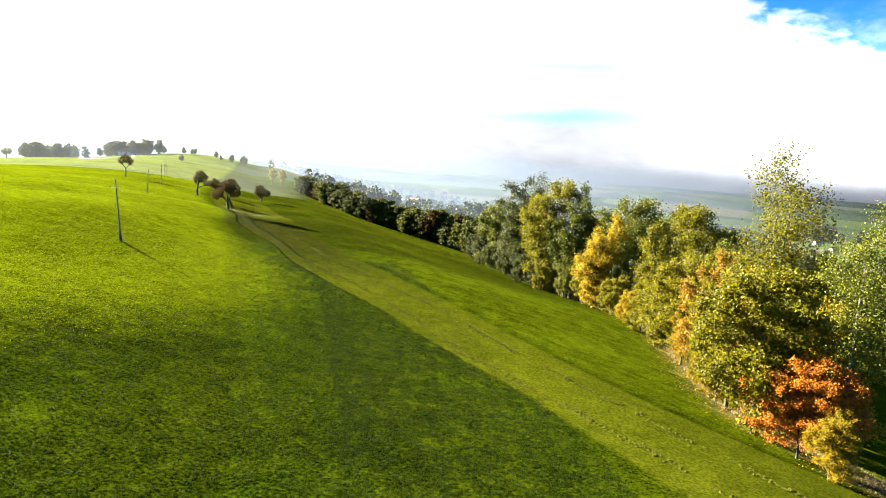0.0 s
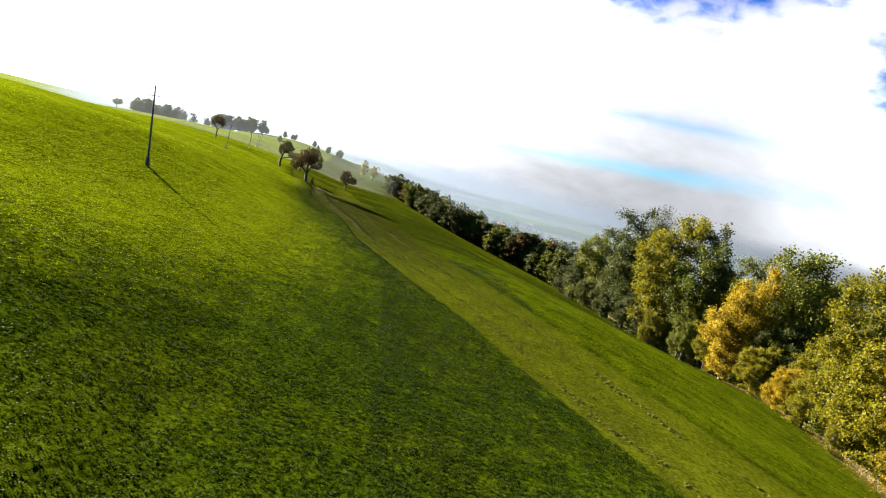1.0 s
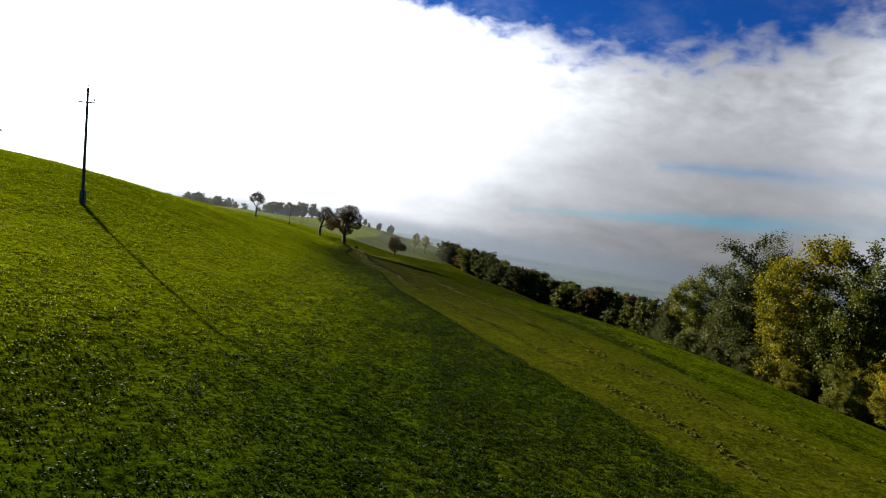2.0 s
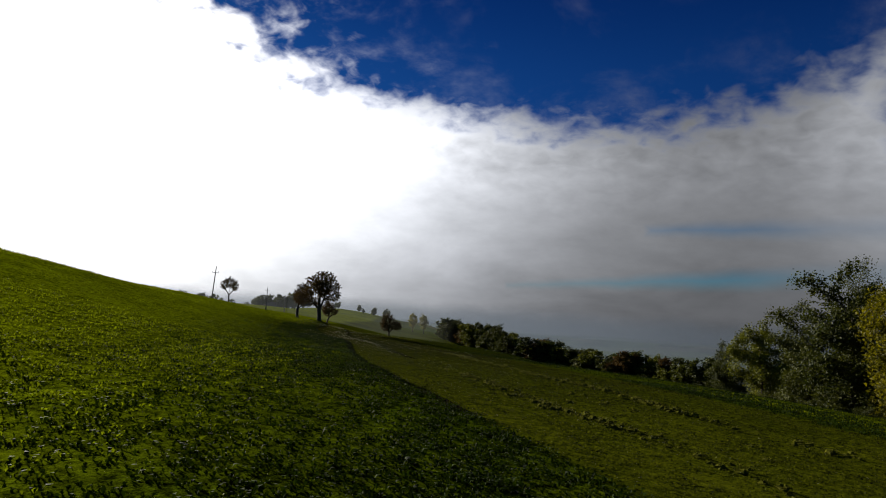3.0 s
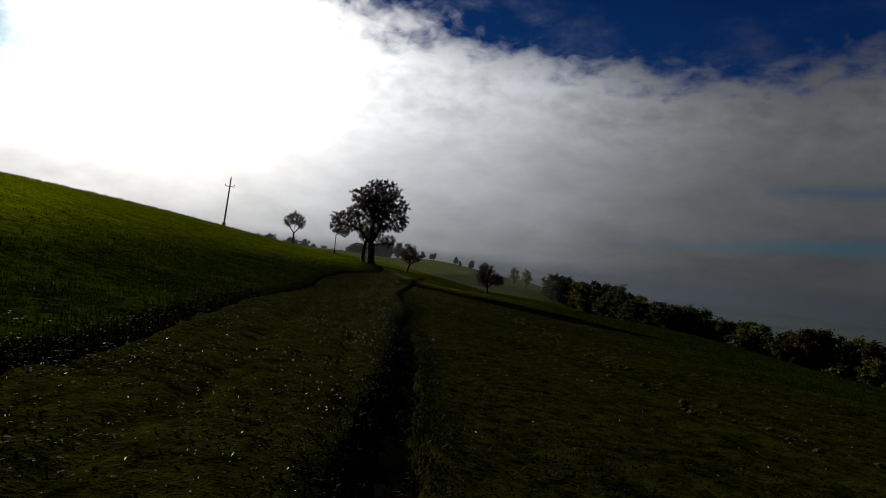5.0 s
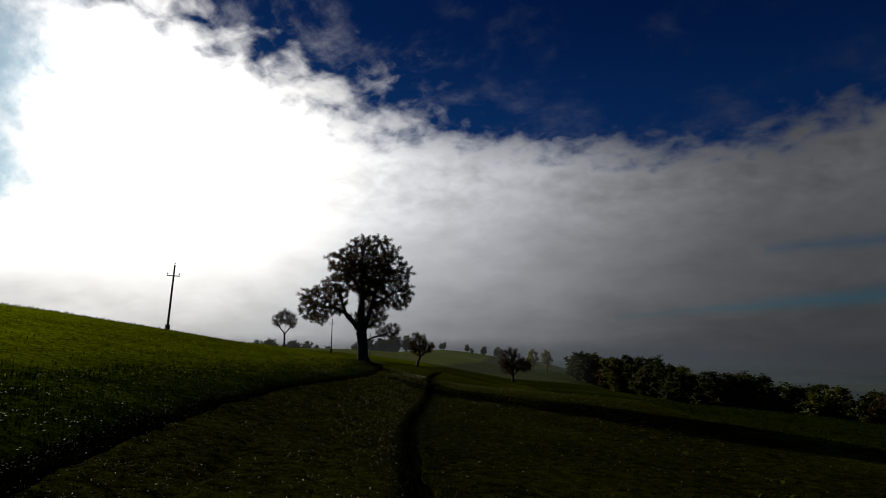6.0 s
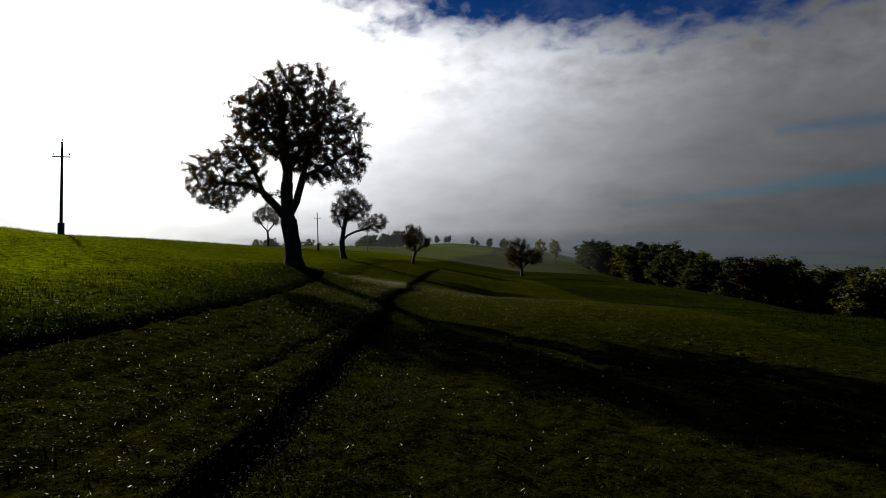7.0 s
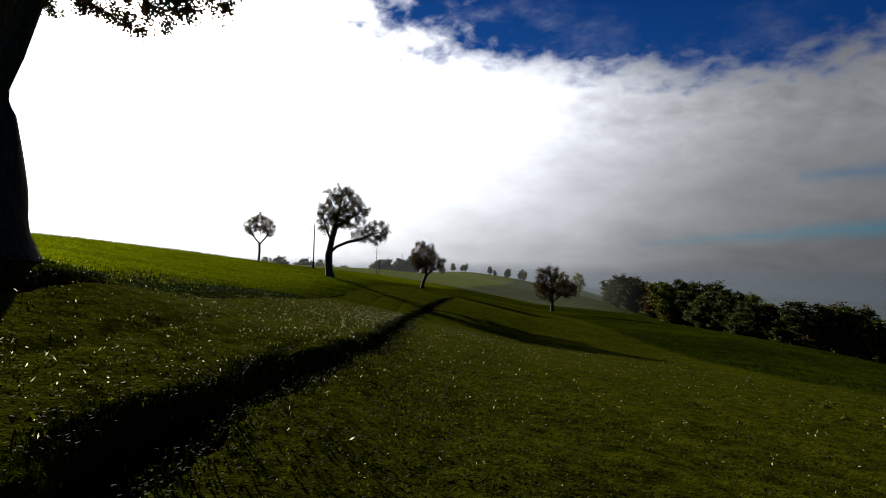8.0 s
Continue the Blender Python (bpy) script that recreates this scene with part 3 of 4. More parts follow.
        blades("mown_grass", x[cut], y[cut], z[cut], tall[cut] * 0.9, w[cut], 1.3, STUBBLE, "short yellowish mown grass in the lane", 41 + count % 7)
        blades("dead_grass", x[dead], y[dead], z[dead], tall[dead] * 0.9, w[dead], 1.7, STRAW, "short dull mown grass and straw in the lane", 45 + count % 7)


make_grass()


def make_straw():
    """Small pale straws, and flecks that paint the glints of wet leaf tips."""
    rng = np.random.RandomState(61)
    n = 40000
    u = rng.uniform(55, 205, n)
    v = flight_line(u) + rng.normal(0, 5.0, n)
    left, row, right = lane(u)
    worn = (np.arange(n) % 26 > 15) & (u > 104)
    v = np.where(worn, row + np.abs(rng.normal(0, 0.45, n)) * (left - row), v)
    dry = furrow_cut(u, v) < 0.01
    u, v, n = u[dry], v[dry], int(dry.sum())
    x, y = to_xy(u, v)
    at = np.stack([x, y, height(x, y) + lane_bank(u, v) + rng.uniform(0.04, 0.10, n)], -1)
    way, nor = rng.normal(size=(n, 3)), rng.normal(size=(n, 3)) + (0, 0, 1.0)
    way /= np.linalg.norm(way, axis=1)[:, None]
    side = np.cross(way, nor)
    side /= np.linalg.norm(side, axis=1)[:, None]
    s = ((0.0012 + 0.0048 * rng.uniform(0, 1, n) ** 2.2) * (0.75 + 0.15 * smooth(104, 122, u) + 0.45 * smooth(140, 165, u)))[:, None]
    long = s * rng.uniform(1.2, 3.6, n)[:, None]
    verts = np.stack([at - way * long, at + side * s * 0.7, at + way * long, at - side * s * 0.7], 1).reshape(-1, 3)
    ob = obj("straw", mesh_np("straw", verts, np.arange(n * 4).reshape(n, 4)), STRAW_GLINT)
    tagged(ob, "pale straw bits and painted glints of wet leaf tips in the grass", "straw", kind="stuff")


# near-white tone: the sparkle on wet leaves is put into the colour
STRAW_GLINT = leaf_material("straw_glint", (0.16, 0.16, 0.06), (0.78, 0.76, 0.58), 0.5, 0.3, 0.3)
make_straw()


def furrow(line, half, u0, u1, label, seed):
    """A crumbled strip along the trench bottom, near black with shade put into its colour."""
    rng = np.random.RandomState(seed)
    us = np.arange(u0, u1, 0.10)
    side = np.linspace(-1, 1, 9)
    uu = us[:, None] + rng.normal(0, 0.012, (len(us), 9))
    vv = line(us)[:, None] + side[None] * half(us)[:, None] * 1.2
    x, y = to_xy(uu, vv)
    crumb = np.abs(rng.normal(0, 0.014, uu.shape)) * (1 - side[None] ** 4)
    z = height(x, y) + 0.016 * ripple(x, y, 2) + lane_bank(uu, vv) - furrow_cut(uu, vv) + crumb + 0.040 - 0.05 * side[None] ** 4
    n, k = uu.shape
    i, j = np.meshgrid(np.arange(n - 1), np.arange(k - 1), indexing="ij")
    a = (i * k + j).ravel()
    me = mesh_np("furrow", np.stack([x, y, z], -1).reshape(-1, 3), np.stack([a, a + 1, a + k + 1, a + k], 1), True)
    tagged(obj("furrow", me, SHADED_EARTH), label, "furrow", kind="stuff")


def turf_edge(centre, lift, u0, u1, seed, tall, spread, thick):
    """Ragged grass hanging at the edge of a cut."""
    rng = np.random.RandomState(seed)
    count = int((u1 - u0) * thick)
    u = rng.uniform(u0, u1, count)
    v = centre(u) + rng.normal(0, spread, count)
    x, y = to_xy(u, v)
    z = height(x, y) + 0.016 * ripple(x, y, 2) + lane_bank(u, v) - furrow_cut(u, v) + lift
    blades("turf_edge", x, y, z, np.full(count, tall), np.full(count, 0.014), 0.8, TURF,
           "ragged grass along the cut edges, its shaded side painted dark", seed + 1, 4)


# wet earth taken to near black, so the colour holds the trench's shadow
SHADED_EARTH = two_tone("shaded_earth", (0.0015, 0.0012, 0.001), (0.007, 0.006, 0.004), 5.0, 1.0, 0.0, 0.02)
furrow(furrow_line, furrow_half, 103, 240, "ragged furrow of wet turned earth beside the lane, its shadow painted near black", 3)
# no furrow of its own: this strip stands for the taller grass's cast shadow
furrow(side_line, side_half, 88, 211, "narrow dark strip painted as the shadow of the uncut grass", 13)
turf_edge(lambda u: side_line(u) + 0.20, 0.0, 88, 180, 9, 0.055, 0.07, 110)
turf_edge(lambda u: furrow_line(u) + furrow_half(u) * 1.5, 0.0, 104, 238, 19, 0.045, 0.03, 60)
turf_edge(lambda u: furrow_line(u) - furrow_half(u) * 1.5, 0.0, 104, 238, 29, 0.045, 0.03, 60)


def hay_clods(centre, u0, u1, per_metre, size, spread, seed):
    """Loose lumps of raked grass and turf strewn along a line: uneven mounds with blades on them."""
    rng = np.random.RandomState(seed)
    n = int((u1 - u0) * per_metre)
    u = rng.uniform(u0, u1, n)
    gap = np.sin(u * 0.9 + seed) + np.sin(u * 0.37 + 2 * seed) + 0.6 * np.sin(u * 2.3)
    u = u[gap > rng.uniform(-2.4, 1.6, n)]
    n = len(u)
    v = centre(u) + rng.normal(0, spread, n) + 0.2 * np.sin(u * 0.7)
    x, y = to_xy(u, v)
    big = size * rng.uniform(0.4, 1.5, n)
    base = height(x, y) + 0.016 * ripple(x, y, 2)
    sides = 7
    ang = np.arange(sides) * 2 * math.pi / sides
    rings = []
    for out, up in ((1.0, -0.12), (0.85, 0.22), (0.45, 0.46)):
        r = big[:, None] * out * rng.uniform(0.65, 1.3, (n, sides))
        turn = ang[None] + rng.uniform(-0.35, 0.35, (n, sides))
        rings.append(np.stack([x[:, None] + r * np.cos(turn), y[:, None] + r * np.sin(turn),
                               base[:, None] + big[:, None] * up * rng.uniform(0.6, 1.3, (n, sides))], -1))
    verts = np.concatenate(rings, 1)
    one = []
    for k in range(2):
        one += [(k * sides + m, k * sides + (m + 1) % sides, (k + 1) * sides + (m + 1) % sides, (k + 1) * sides + m) for m in range(sides)]
    faces = (np.arange(n)[:, None, None] * 3 * sides + np.array(one)[None]).reshape(-1, 4)
    caps = np.arange(n)[:, None] * 3 * sides + 2 * sides + np.arange(sides)[None]
    me = mesh_np("hay_clods", verts.reshape(-1, 3), faces, False, caps)
    tagged(obj("hay_clods", me, HAY_LUMP), "pale clods of raked grass strewn along the lane", "clods", kind="stuff")
    blades("hay_wisps", x, y, base + 0.15 * big, big * 0.7, big * 0.10, 1.8, HAY, "loose blades of raked grass on the clods", seed + 50, 7)


HAY_LUMP = two_tone("raked_grass", (0.010, 0.012, 0.001), (0.085, 0.083, 0.010), 9.0, 1.0, 0.0, 0.03)
hay_clods(lambda u: lane(u)[1], 8, 99, 16, 0.095, 0.24, 3)
hay_clods(lambda u: far_row(u), 8, 120, 14, 0.095, 0.22, 5)
hay_clods(lambda u: far_row(u), 120, 235, 5.0, 0.060, 0.35, 8)
hay_clods(lambda u: lane(u)[0] * 0.5 + lane(u)[2] * 0.5, 8, 110, 1.5, 0.08, 0.9, 6)


def fallen_leaves():
    rng = np.random.RandomState(71)
    n = 9000
    s = rng.uniform(0, len(WOOD_EDGE) - 1.001, n)
    i = s.astype(int)
    p = WOOD_EDGE[i] + (WOOD_EDGE[i + 1] - WOOD_EDGE[i]) * (s - i)[:, None] + rng.normal(0, 1, (n, 2)) * (2.6, 2.0) - (1.2, 0)
    at = np.stack([p[:, 0], p[:, 1], height(p[:, 0], p[:, 1]) + rng.uniform(0.11, 0.17, n)], -1)
    turn = rng.uniform(0, 6.283, n)
    way = np.stack([np.cos(turn), np.sin(turn), rng.normal(0, 0.3, n)], -1)
    side = np.stack([-np.sin(turn), np.cos(turn), rng.normal(0, 0.3, n)], -1)
    r = rng.uniform(0.05, 0.12, n)[:, None]
    verts = np.stack([at - way * r, at + side * r * 0.6, at + way * r, at - side * r * 0.6], 1).reshape(-1, 3)
    tagged(obj("fallen_leaves", mesh_np("fallen_leaves", verts, np.arange(n * 4).reshape(n, 4)), LEAF_ORANGE), "fallen orange and brown leaves along the wood edge", "leaves", kind="stuff")
    # dry grass and weeds standing in front of the bushes
    m = 12000
    s = rng.uniform(0, len(WOOD_EDGE) - 1.001, m)
    i = s.astype(int)
    p = WOOD_EDGE[i] + (WOOD_EDGE[i + 1] - WOOD_EDGE[i]) * (s - i)[:, None] + rng.normal(0, 1, (m, 2)) * (1.1, 1.0) - (0.3, 0)
    blades("dry_grass", p[:, 0], p[:, 1], height(p[:, 0], p[:, 1]), np.full(m, 0.38), np.full(m, 0.03), 0.7, DRY, "tall dry grass and weeds along the wood edge", 73, 3)


fallen_leaves()


# ---- trees ----
def grow(rng, limbs, blobs, attractors, step, reach, kill, rounds=90, droop=0.0, hollow=0.15):
    """A branching skeleton that grows from the given limbs into ellipsoids: places and parents."""
    places, parents = [], []
    for start, pts in limbs:
        prev = None if start is None else int(np.argmin(((np.array(places) - start) ** 2).sum(1)))
        for p, q in zip(pts[:-1], pts[1:]):
            p, q = np.array(p, float), np.array(q, float)
            n = max(1, int(round(np.linalg.norm(q - p) / step)))
            if prev is None:
                places.append(p)
                parents.append(-1)
                prev = 0
            for k in range(1, n + 1):
                places.append(p + (q - p) * k / n)
                parents.append(prev)
                prev = len(places) - 1
    pts, share = [], np.array([b[1][0] * b[1][1] * b[1][2] for b in blobs], float)
    for (c, r), n in zip(blobs, np.maximum(20, attractors * share / share.sum()).astype(int)):
        d = rng.normal(size=(n, 3))
        d /= np.linalg.norm(d, axis=1)[:, None]
        pts.append(np.array(c) + d * np.array(r) * rng.uniform(hollow, 1, (n, 1)) ** 0.45 * rng.normal(1, 0.13, (n, 1)))
    goals = np.concatenate(pts)
    nodes = np.zeros((9000, 3))
    count = len(places)
    nodes[:count] = places
    dist = ((goals[:, None] - nodes[None, :count]) ** 2).sum(2)
    near, best = dist.argmin(1), dist.min(1)
    for _ in range(rounds):
        live = best < reach * reach * 25
        if not live.any() or count > 8600:
            break
        way = goals - nodes[near]
        way /= np.linalg.norm(way, axis=1)[:, None] + 1e-9
        ids = near[live]
        sums = np.zeros((count, 3))
        np.add.at(sums, ids, way[live])
        fresh = np.unique(ids)
        d = sums[fresh] + rng.normal(0, 0.12, (len(fresh), 3)) + (0, 0, 0.06 - droop)
        d /= np.linalg.norm(d, axis=1)[:, None] + 1e-9
        add = nodes[fresh] + d * step
        n2 = len(add)
        nodes[count:count + n2] = add
        parents.extend(fresh.tolist())
        dd = ((goals[:, None] - add[None]) ** 2).sum(2)
        m = dd.min(1)
        closer = m < best
        near[closer], best[closer] = count + dd.argmin(1)[closer], m[closer]
        count += n2
        keep = best > kill * kill
        goals, near, best = goals[keep], near[keep], best[keep]
        if not len(goals):
            break
    return nodes[:count].copy(), np.array(parents)


def limb_radii(parents, tip, power, base):
    r = np.zeros(len(parents))
    for i in range(len(parents) - 1, -1, -1):
        r[i] = max(r[i], tip**power)
        if parents[i] >= 0:
            r[parents[i]] += r[i]
    r = r ** (1 / power)
    big = r[0]
    return np.maximum(tip, base * (r / big) ** 1.25)


def limbs_mesh(places, parents, radii, sides=6, flare=1.6):
    n = len(places)
    heir = {}
    for i in range(n - 1, 0, -1):
        p = parents[i]
        if p >= 0 and (p not in heir or radii[i] > radii[heir[p]]):
            heir[p] = i
    ways = np.zeros((n, 3))
    for i in range(n):
        p = parents[i]
        ways[i] = places[i] - places[p] if p >= 0 else (0, 0, 1)
    ways /= np.linalg.norm(ways, axis=1)[:, None] + 1e-9
    ang = np.arange(sides) * 2 * math.pi / sides

    def ring(at, way, r, lowest=False):
        a = np.cross(way, (0.31, 0.95, 0.05))
        a /= np.linalg.norm(a) + 1e-9
        b = np.cross(way, a)
        bumps = 1 + (0.10 * np.sin(ang * 3 + at[2] * 2) if r > 0.12 else 0)
        return at + (np.cos(ang)[:, None] * a + np.sin(ang)[:, None] * b) * (r * bumps * np.ones(sides))[:, None]
    verts, faces, ring_of = [], [], {}
    for i in range(n):
        r = radii[i]
        if parents[i] < 0:
            r *= flare
        elif i <= 3:
            r *= 1 + (flare - 1) * (0.45 if i == 1 else 0.18 if i == 2 else 0.06)
        ring_of[i] = len(verts) * sides
        verts.append(ring(places[i], ways[i], r))
        p = parents[i]
        if p >= 0:
            if heir.get(p) == i:
                a0 = ring_of[p]
            else:
                a0 = len(verts) * sides
                verts.append(ring(places[p], ways[i], r * 1.15))
            b0 = ring_of[i]
            for k in range(sides):
                k2 = (k + 1) % sides
                faces.append((a0 + k, a0 + k2, b0 + k2, b0 + k))
    return np.concatenate(verts), np.array(faces)


def leaves_mesh(rng, places, radii, thin, count, size, scatter, flat=0.5):
    """Loose leaves round the thin twigs: each a small bent lozenge."""
    tips = places[radii < thin]
    at = tips[rng.randint(0, len(tips), count)] + rng.normal(0, scatter, (count, 3))
    way = rng.normal(size=(count, 3)) * (1, 1, 0.8)
    way /= np.linalg.norm(way, axis=1)[:, None]
    nor = rng.normal(size=(count, 3)) + (0, 0, flat)
    side = np.cross(way, nor)
    side /= np.linalg.norm(side, axis=1)[:, None] + 1e-9
    fold = np.cross(side, way)
    s = size * rng.uniform(0.6, 1.35, count)[:, None]
    verts = np.stack([at - way * s * 0.6, at + side * s * 0.42 + fold * s * 0.12, at + way * s * 0.7, at - side * s * 0.42 + fold * s * 0.12], 1).reshape(-1, 3)
    return verts, np.arange(count * 4).reshape(count, 4)


def tree(name, at, label, seed, limbs, blobs, attractors, step, base, leaves, leaf, mat, bark, turn=0.0, group="",
         thin=0.03, scatter=0.12, sides=6, tip=0.008, reach=0.8, kill=0.28, droop=0.0, category="tree", power=2.3, sink=0.12, hollow=0.15):
    rng = np.random.RandomState(seed)
    places, parents = grow(rng, limbs, blobs, attractors, step, reach, kill, droop=droop, hollow=hollow)
    radii = limb_radii(parents, tip, power, base)
    root = empty(name, at, label, category, group, turn)
    v, f = limbs_mesh(places, parents, radii, sides, 1.6 if sides > 5 else 1.2)
    v[:, 2] -= sink * (v[:, 2] < 0.05)
    obj("trunk", mesh_np("trunk", v, f, True), bark, root)
    v, f = leaves_mesh(rng, places, radii, thin, leaves, leaf, scatter)
    obj("crown", mesh_np("crown", v, f), mat, root)
    return root


def spot(x, y, dz=0.0):
    return (x, y, ground(x, y) + 0.05 + dz)


# the old pear tree by the lane; its local +x points to the right of one who walks up the lane
tree("pear_tree", spot(-81.32, 155.07), "old pear tree with a forked grey trunk and thinning rusty leaves", 5,
     [(None, [(0, 0, 0), (-0.06, 0, 0.8), (-0.22, 0, 1.8), (-0.24, 0.05, 3.0), (-0.18, 0.1, 4.4), (-0.3, 0.1, 5.4), (-0.4, 0.1, 6.4)]),
      (np.array((-0.22, 0, 1.75)), [(-0.22, 0, 1.75), (-0.7, 0.1, 2.4), (-1.3, 0.15, 3.05), (-2.0, 0.1, 3.4), (-2.6, 0, 3.45), (-3.1, 0, 3.5)]),
      (np.array((-1.25, 0.15, 3.0)), [(-1.25, 0.15, 3.0), (-1.6, -0.2, 4.1), (-2.2, -0.3, 5.0)]),
      (np.array((-0.22, 0, 1.9)), [(-0.22, 0, 1.9), (0.2, -0.1, 2.6), (0.45, -0.1, 3.4), (0.85, -0.2, 4.8), (1.5, -0.2, 5.9)]),
      (np.array((0.5, -0.1, 3.6)), [(0.5, -0.1, 3.6), (1.2, 0.2, 4.0), (2.1, 0.3, 4.5), (2.7, 0.2, 4.6)]),
      (np.array((-0.2, 0.05, 3.8)), [(-0.2, 0.05, 3.8), (0.1, 0.8, 4.8), (0.2, 1.3, 5.6)]),
      (np.array((-0.2, 0.05, 3.4)), [(-0.2, 0.05, 3.4), (-0.1, -0.8, 4.5), (0.1, -1.4, 5.5)]),
      (np.array((-0.2, 0.1, 4.4)), [(-0.2, 0.1, 4.4), (-0.9, 0.2, 5.4), (-1.6, 0.3, 6.3)])],
     [((0.3, 0, 6.95), (1.9, 1.8, 1.3)), ((-1.7, 0.2, 6.5), (1.1, 1.2, 0.85)), ((2.0, 0, 5.9), (1.1, 1.3, 1.0)), ((2.35, 0.2, 4.5), (0.9, 1.1, 0.8)),
      ((-2.95, 0, 3.75), (1.65, 1.6, 1.15)), ((-3.2, 0.2, 2.9), (0.95, 1.1, 0.65)), ((2.2, 0.6, 3.8), (0.8, 0.9, 0.6)), ((0.2, 1.9, 4.3), (1.2, 0.9, 0.7)), ((-2.2, 0.2, 4.2), (1.0, 1.2, 0.9)), ((-1.9, -0.1, 4.9), (1.0, 1.1, 0.8)), ((0.3, 2.0, 5.6), (1.7, 1.2, 1.3)), ((0.2, -2.0, 5.5), (1.7, 1.2, 1.3)),
      ((1.6, -0.6, 3.5), (0.8, 0.8, 0.45)), ((-1.1, 0.1, 5.7), (1.0, 1.6, 0.9)), ((0.3, 0.2, 4.7), (1.2, 1.5, 0.8)), ((-0.75, 0, 2.75), (0.45, 0.5, 0.45))],
     3900, 0.12, 0.34, 150000, 0.048, LEAF_RUST, BARK, turn=29, thin=0.014, scatter=0.06, sides=9, tip=0.007, kill=0.17, droop=0.03, hollow=0.12)

tree("pear_tree", spot(-113.8, 192.8), "leaning pear tree with one long side limb", 8,
     [(None, [(0, 0, 0), (-0.16, 0, 1.0), (-0.2, 0, 1.9), (0.05, 0, 3.2), (0.4, 0, 4.8), (0.7, 0, 6.2)]),
      (np.array((-0.2, 0, 2.0)), [(-0.2, 0, 2.0), (0.5, 0, 2.7), (1.5, 0, 3.15), (2.6, 0, 3.4), (3.6, 0, 3.9)]),
      (np.array((0.0, 0, 3.2)), [(0.0, 0, 3.2), (-0.5, 0.2, 4.4), (-0.8, 0.2, 5.4)]), (np.array((0.3, 0, 4.4)), [(0.3, 0, 4.4), (1.4, -0.2, 5.2), (2.4, -0.2, 5.8)])],
     [((0.9, 0, 7.0), (1.7, 1.7, 1.3)), ((2.4, 0, 6.0), (1.2, 1.4, 1.1)), ((-0.6, 0, 5.4), (1.0, 1.2, 1.5)), ((0.8, 1.3, 5.4), (1.2, 0.9, 1.0)),
      ((0.8, -1.3, 5.4), (1.2, 0.9, 1.0)), ((3.9, 0, 4.1), (1.5, 1.3, 1.15)), ((2.2, 0, 4.5), (0.9, 1.0, 0.7))],
     1500, 0.18, 0.33, 42000, 0.065, LEAF_RUST, BARK, turn=44, thin=0.024, scatter=0.13, sides=7, tip=0.008, kill=0.26, droop=0.03, hollow=0.12)
tree("fruit_tree", spot(-121.4, 216.6), "small round fruit tree with a slanting trunk", 12,
     [(None, [(0, 0, 0), (0.15, 0, 0.8), (0.5, 0, 1.7), (0.3, 0, 2.8)]), (np.array((0.4, 0, 1.5)), [(0.4, 0, 1.5), (1.2, 0, 2.3), (1.8, 0, 2.6)])],
     [((0.1, 0, 3.9), (1.9, 1.9, 1.9)), ((1.7, 0, 3.2), (1.3, 1.4, 1.0)), ((-0.7, 0.4, 3.2), (1.0, 1.2, 0.8))], 620, 0.18, 0.22, 26000, 0.07, LEAF_RUST, BARK, turn=42,
     thin=0.025, scatter=0.14, tip=0.008, kill=0.27, hollow=0.15)
tree("fruit_tree", spot(-114.3, 240.0), "dense rust-brown fruit tree on a short trunk", 15,
     [(None, [(0, 0, 0), (0, 0, 1.2), (-0.1, 0, 2.4), (0, 0, 3.6)]), (np.array((0, 0, 1.3)), [(0, 0, 1.3), (1.0, 0, 2.3), (2.0, 0, 2.9)])],
     [((-0.5, 0, 4.2), (2.2, 2.2, 2.7)), ((2.2, 0, 3.4), (1.7, 1.8, 1.5)), ((-1.6, 0, 3.2), (1.2, 1.2, 1.0))], 700, 0.22, 0.25, 26000, 0.095, LEAF_RUST, BARK, turn=25,
     thin=0.03, scatter=0.2, tip=0.009, kill=0.36)
tree("fruit_tree", spot(-165.8, 225.7), "round airy fruit tree standing alone on the rise", 18,
     [(None, [(0, 0, 0), (0.05, 0, 1.6), (0, 0, 3.4), (0.1, 0, 5.0)]), (np.array((0, 0, 3.3)), [(0, 0, 3.3), (-1.2, 0, 4.8), (-1.8, 0, 6.0)]), (np.array((0, 0, 3.1)), [(0, 0, 3.1), (1.2, 0, 4.6), (1.7, 0, 6.0)])],
     [((0.1, 0, 7.0), (2.1, 2.1, 1.8)), ((-1.7, 0, 6.0), (1.3, 1.5, 1.4)), ((1.7, 0, 5.9), (1.3, 1.5, 1.4))], 700, 0.2, 0.22, 20000, 0.085, LEAF_RUST, BARK,
     turn=50, thin=0.03, scatter=0.18, tip=0.009, kill=0.36)
tree("broadleaf_tree", spot(-246.6, 177.4), "tall spreading tree behind the crest of the hill", 21,
     [(None, [(0, 0, 0), (0, 0, 8), (0.3, 0, 16)])], [((0, 0, 19.6), (4.8, 4.8, 3.8)), ((1.0, 0, 16), (4.6, 4.6, 3.2)), ((-1.2, 0.5, 12.5), (3.8, 3.8, 2.8))], 500, 0.5, 0.45, 10000, 0.28, LEAF_GREEN, BARK,
     thin=0.05, scatter=0.3, tip=0.016, kill=0.7, reach=1.6)
tree("fruit_tree", spot(-337, 341), "small far tree on the skyline", 22,
     [(None, [(0, 0, 0), (0, 0, 1.5), (0.2, 0, 3)])], [((0, 0, 4.5), (3.2, 3.2, 2.4))], 150, 0.5, 0.25, 2500, 0.3, LEAF_GREEN, BARK,
     thin=0.05, scatter=0.3, tip=0.016, kill=0.7, reach=1.6)
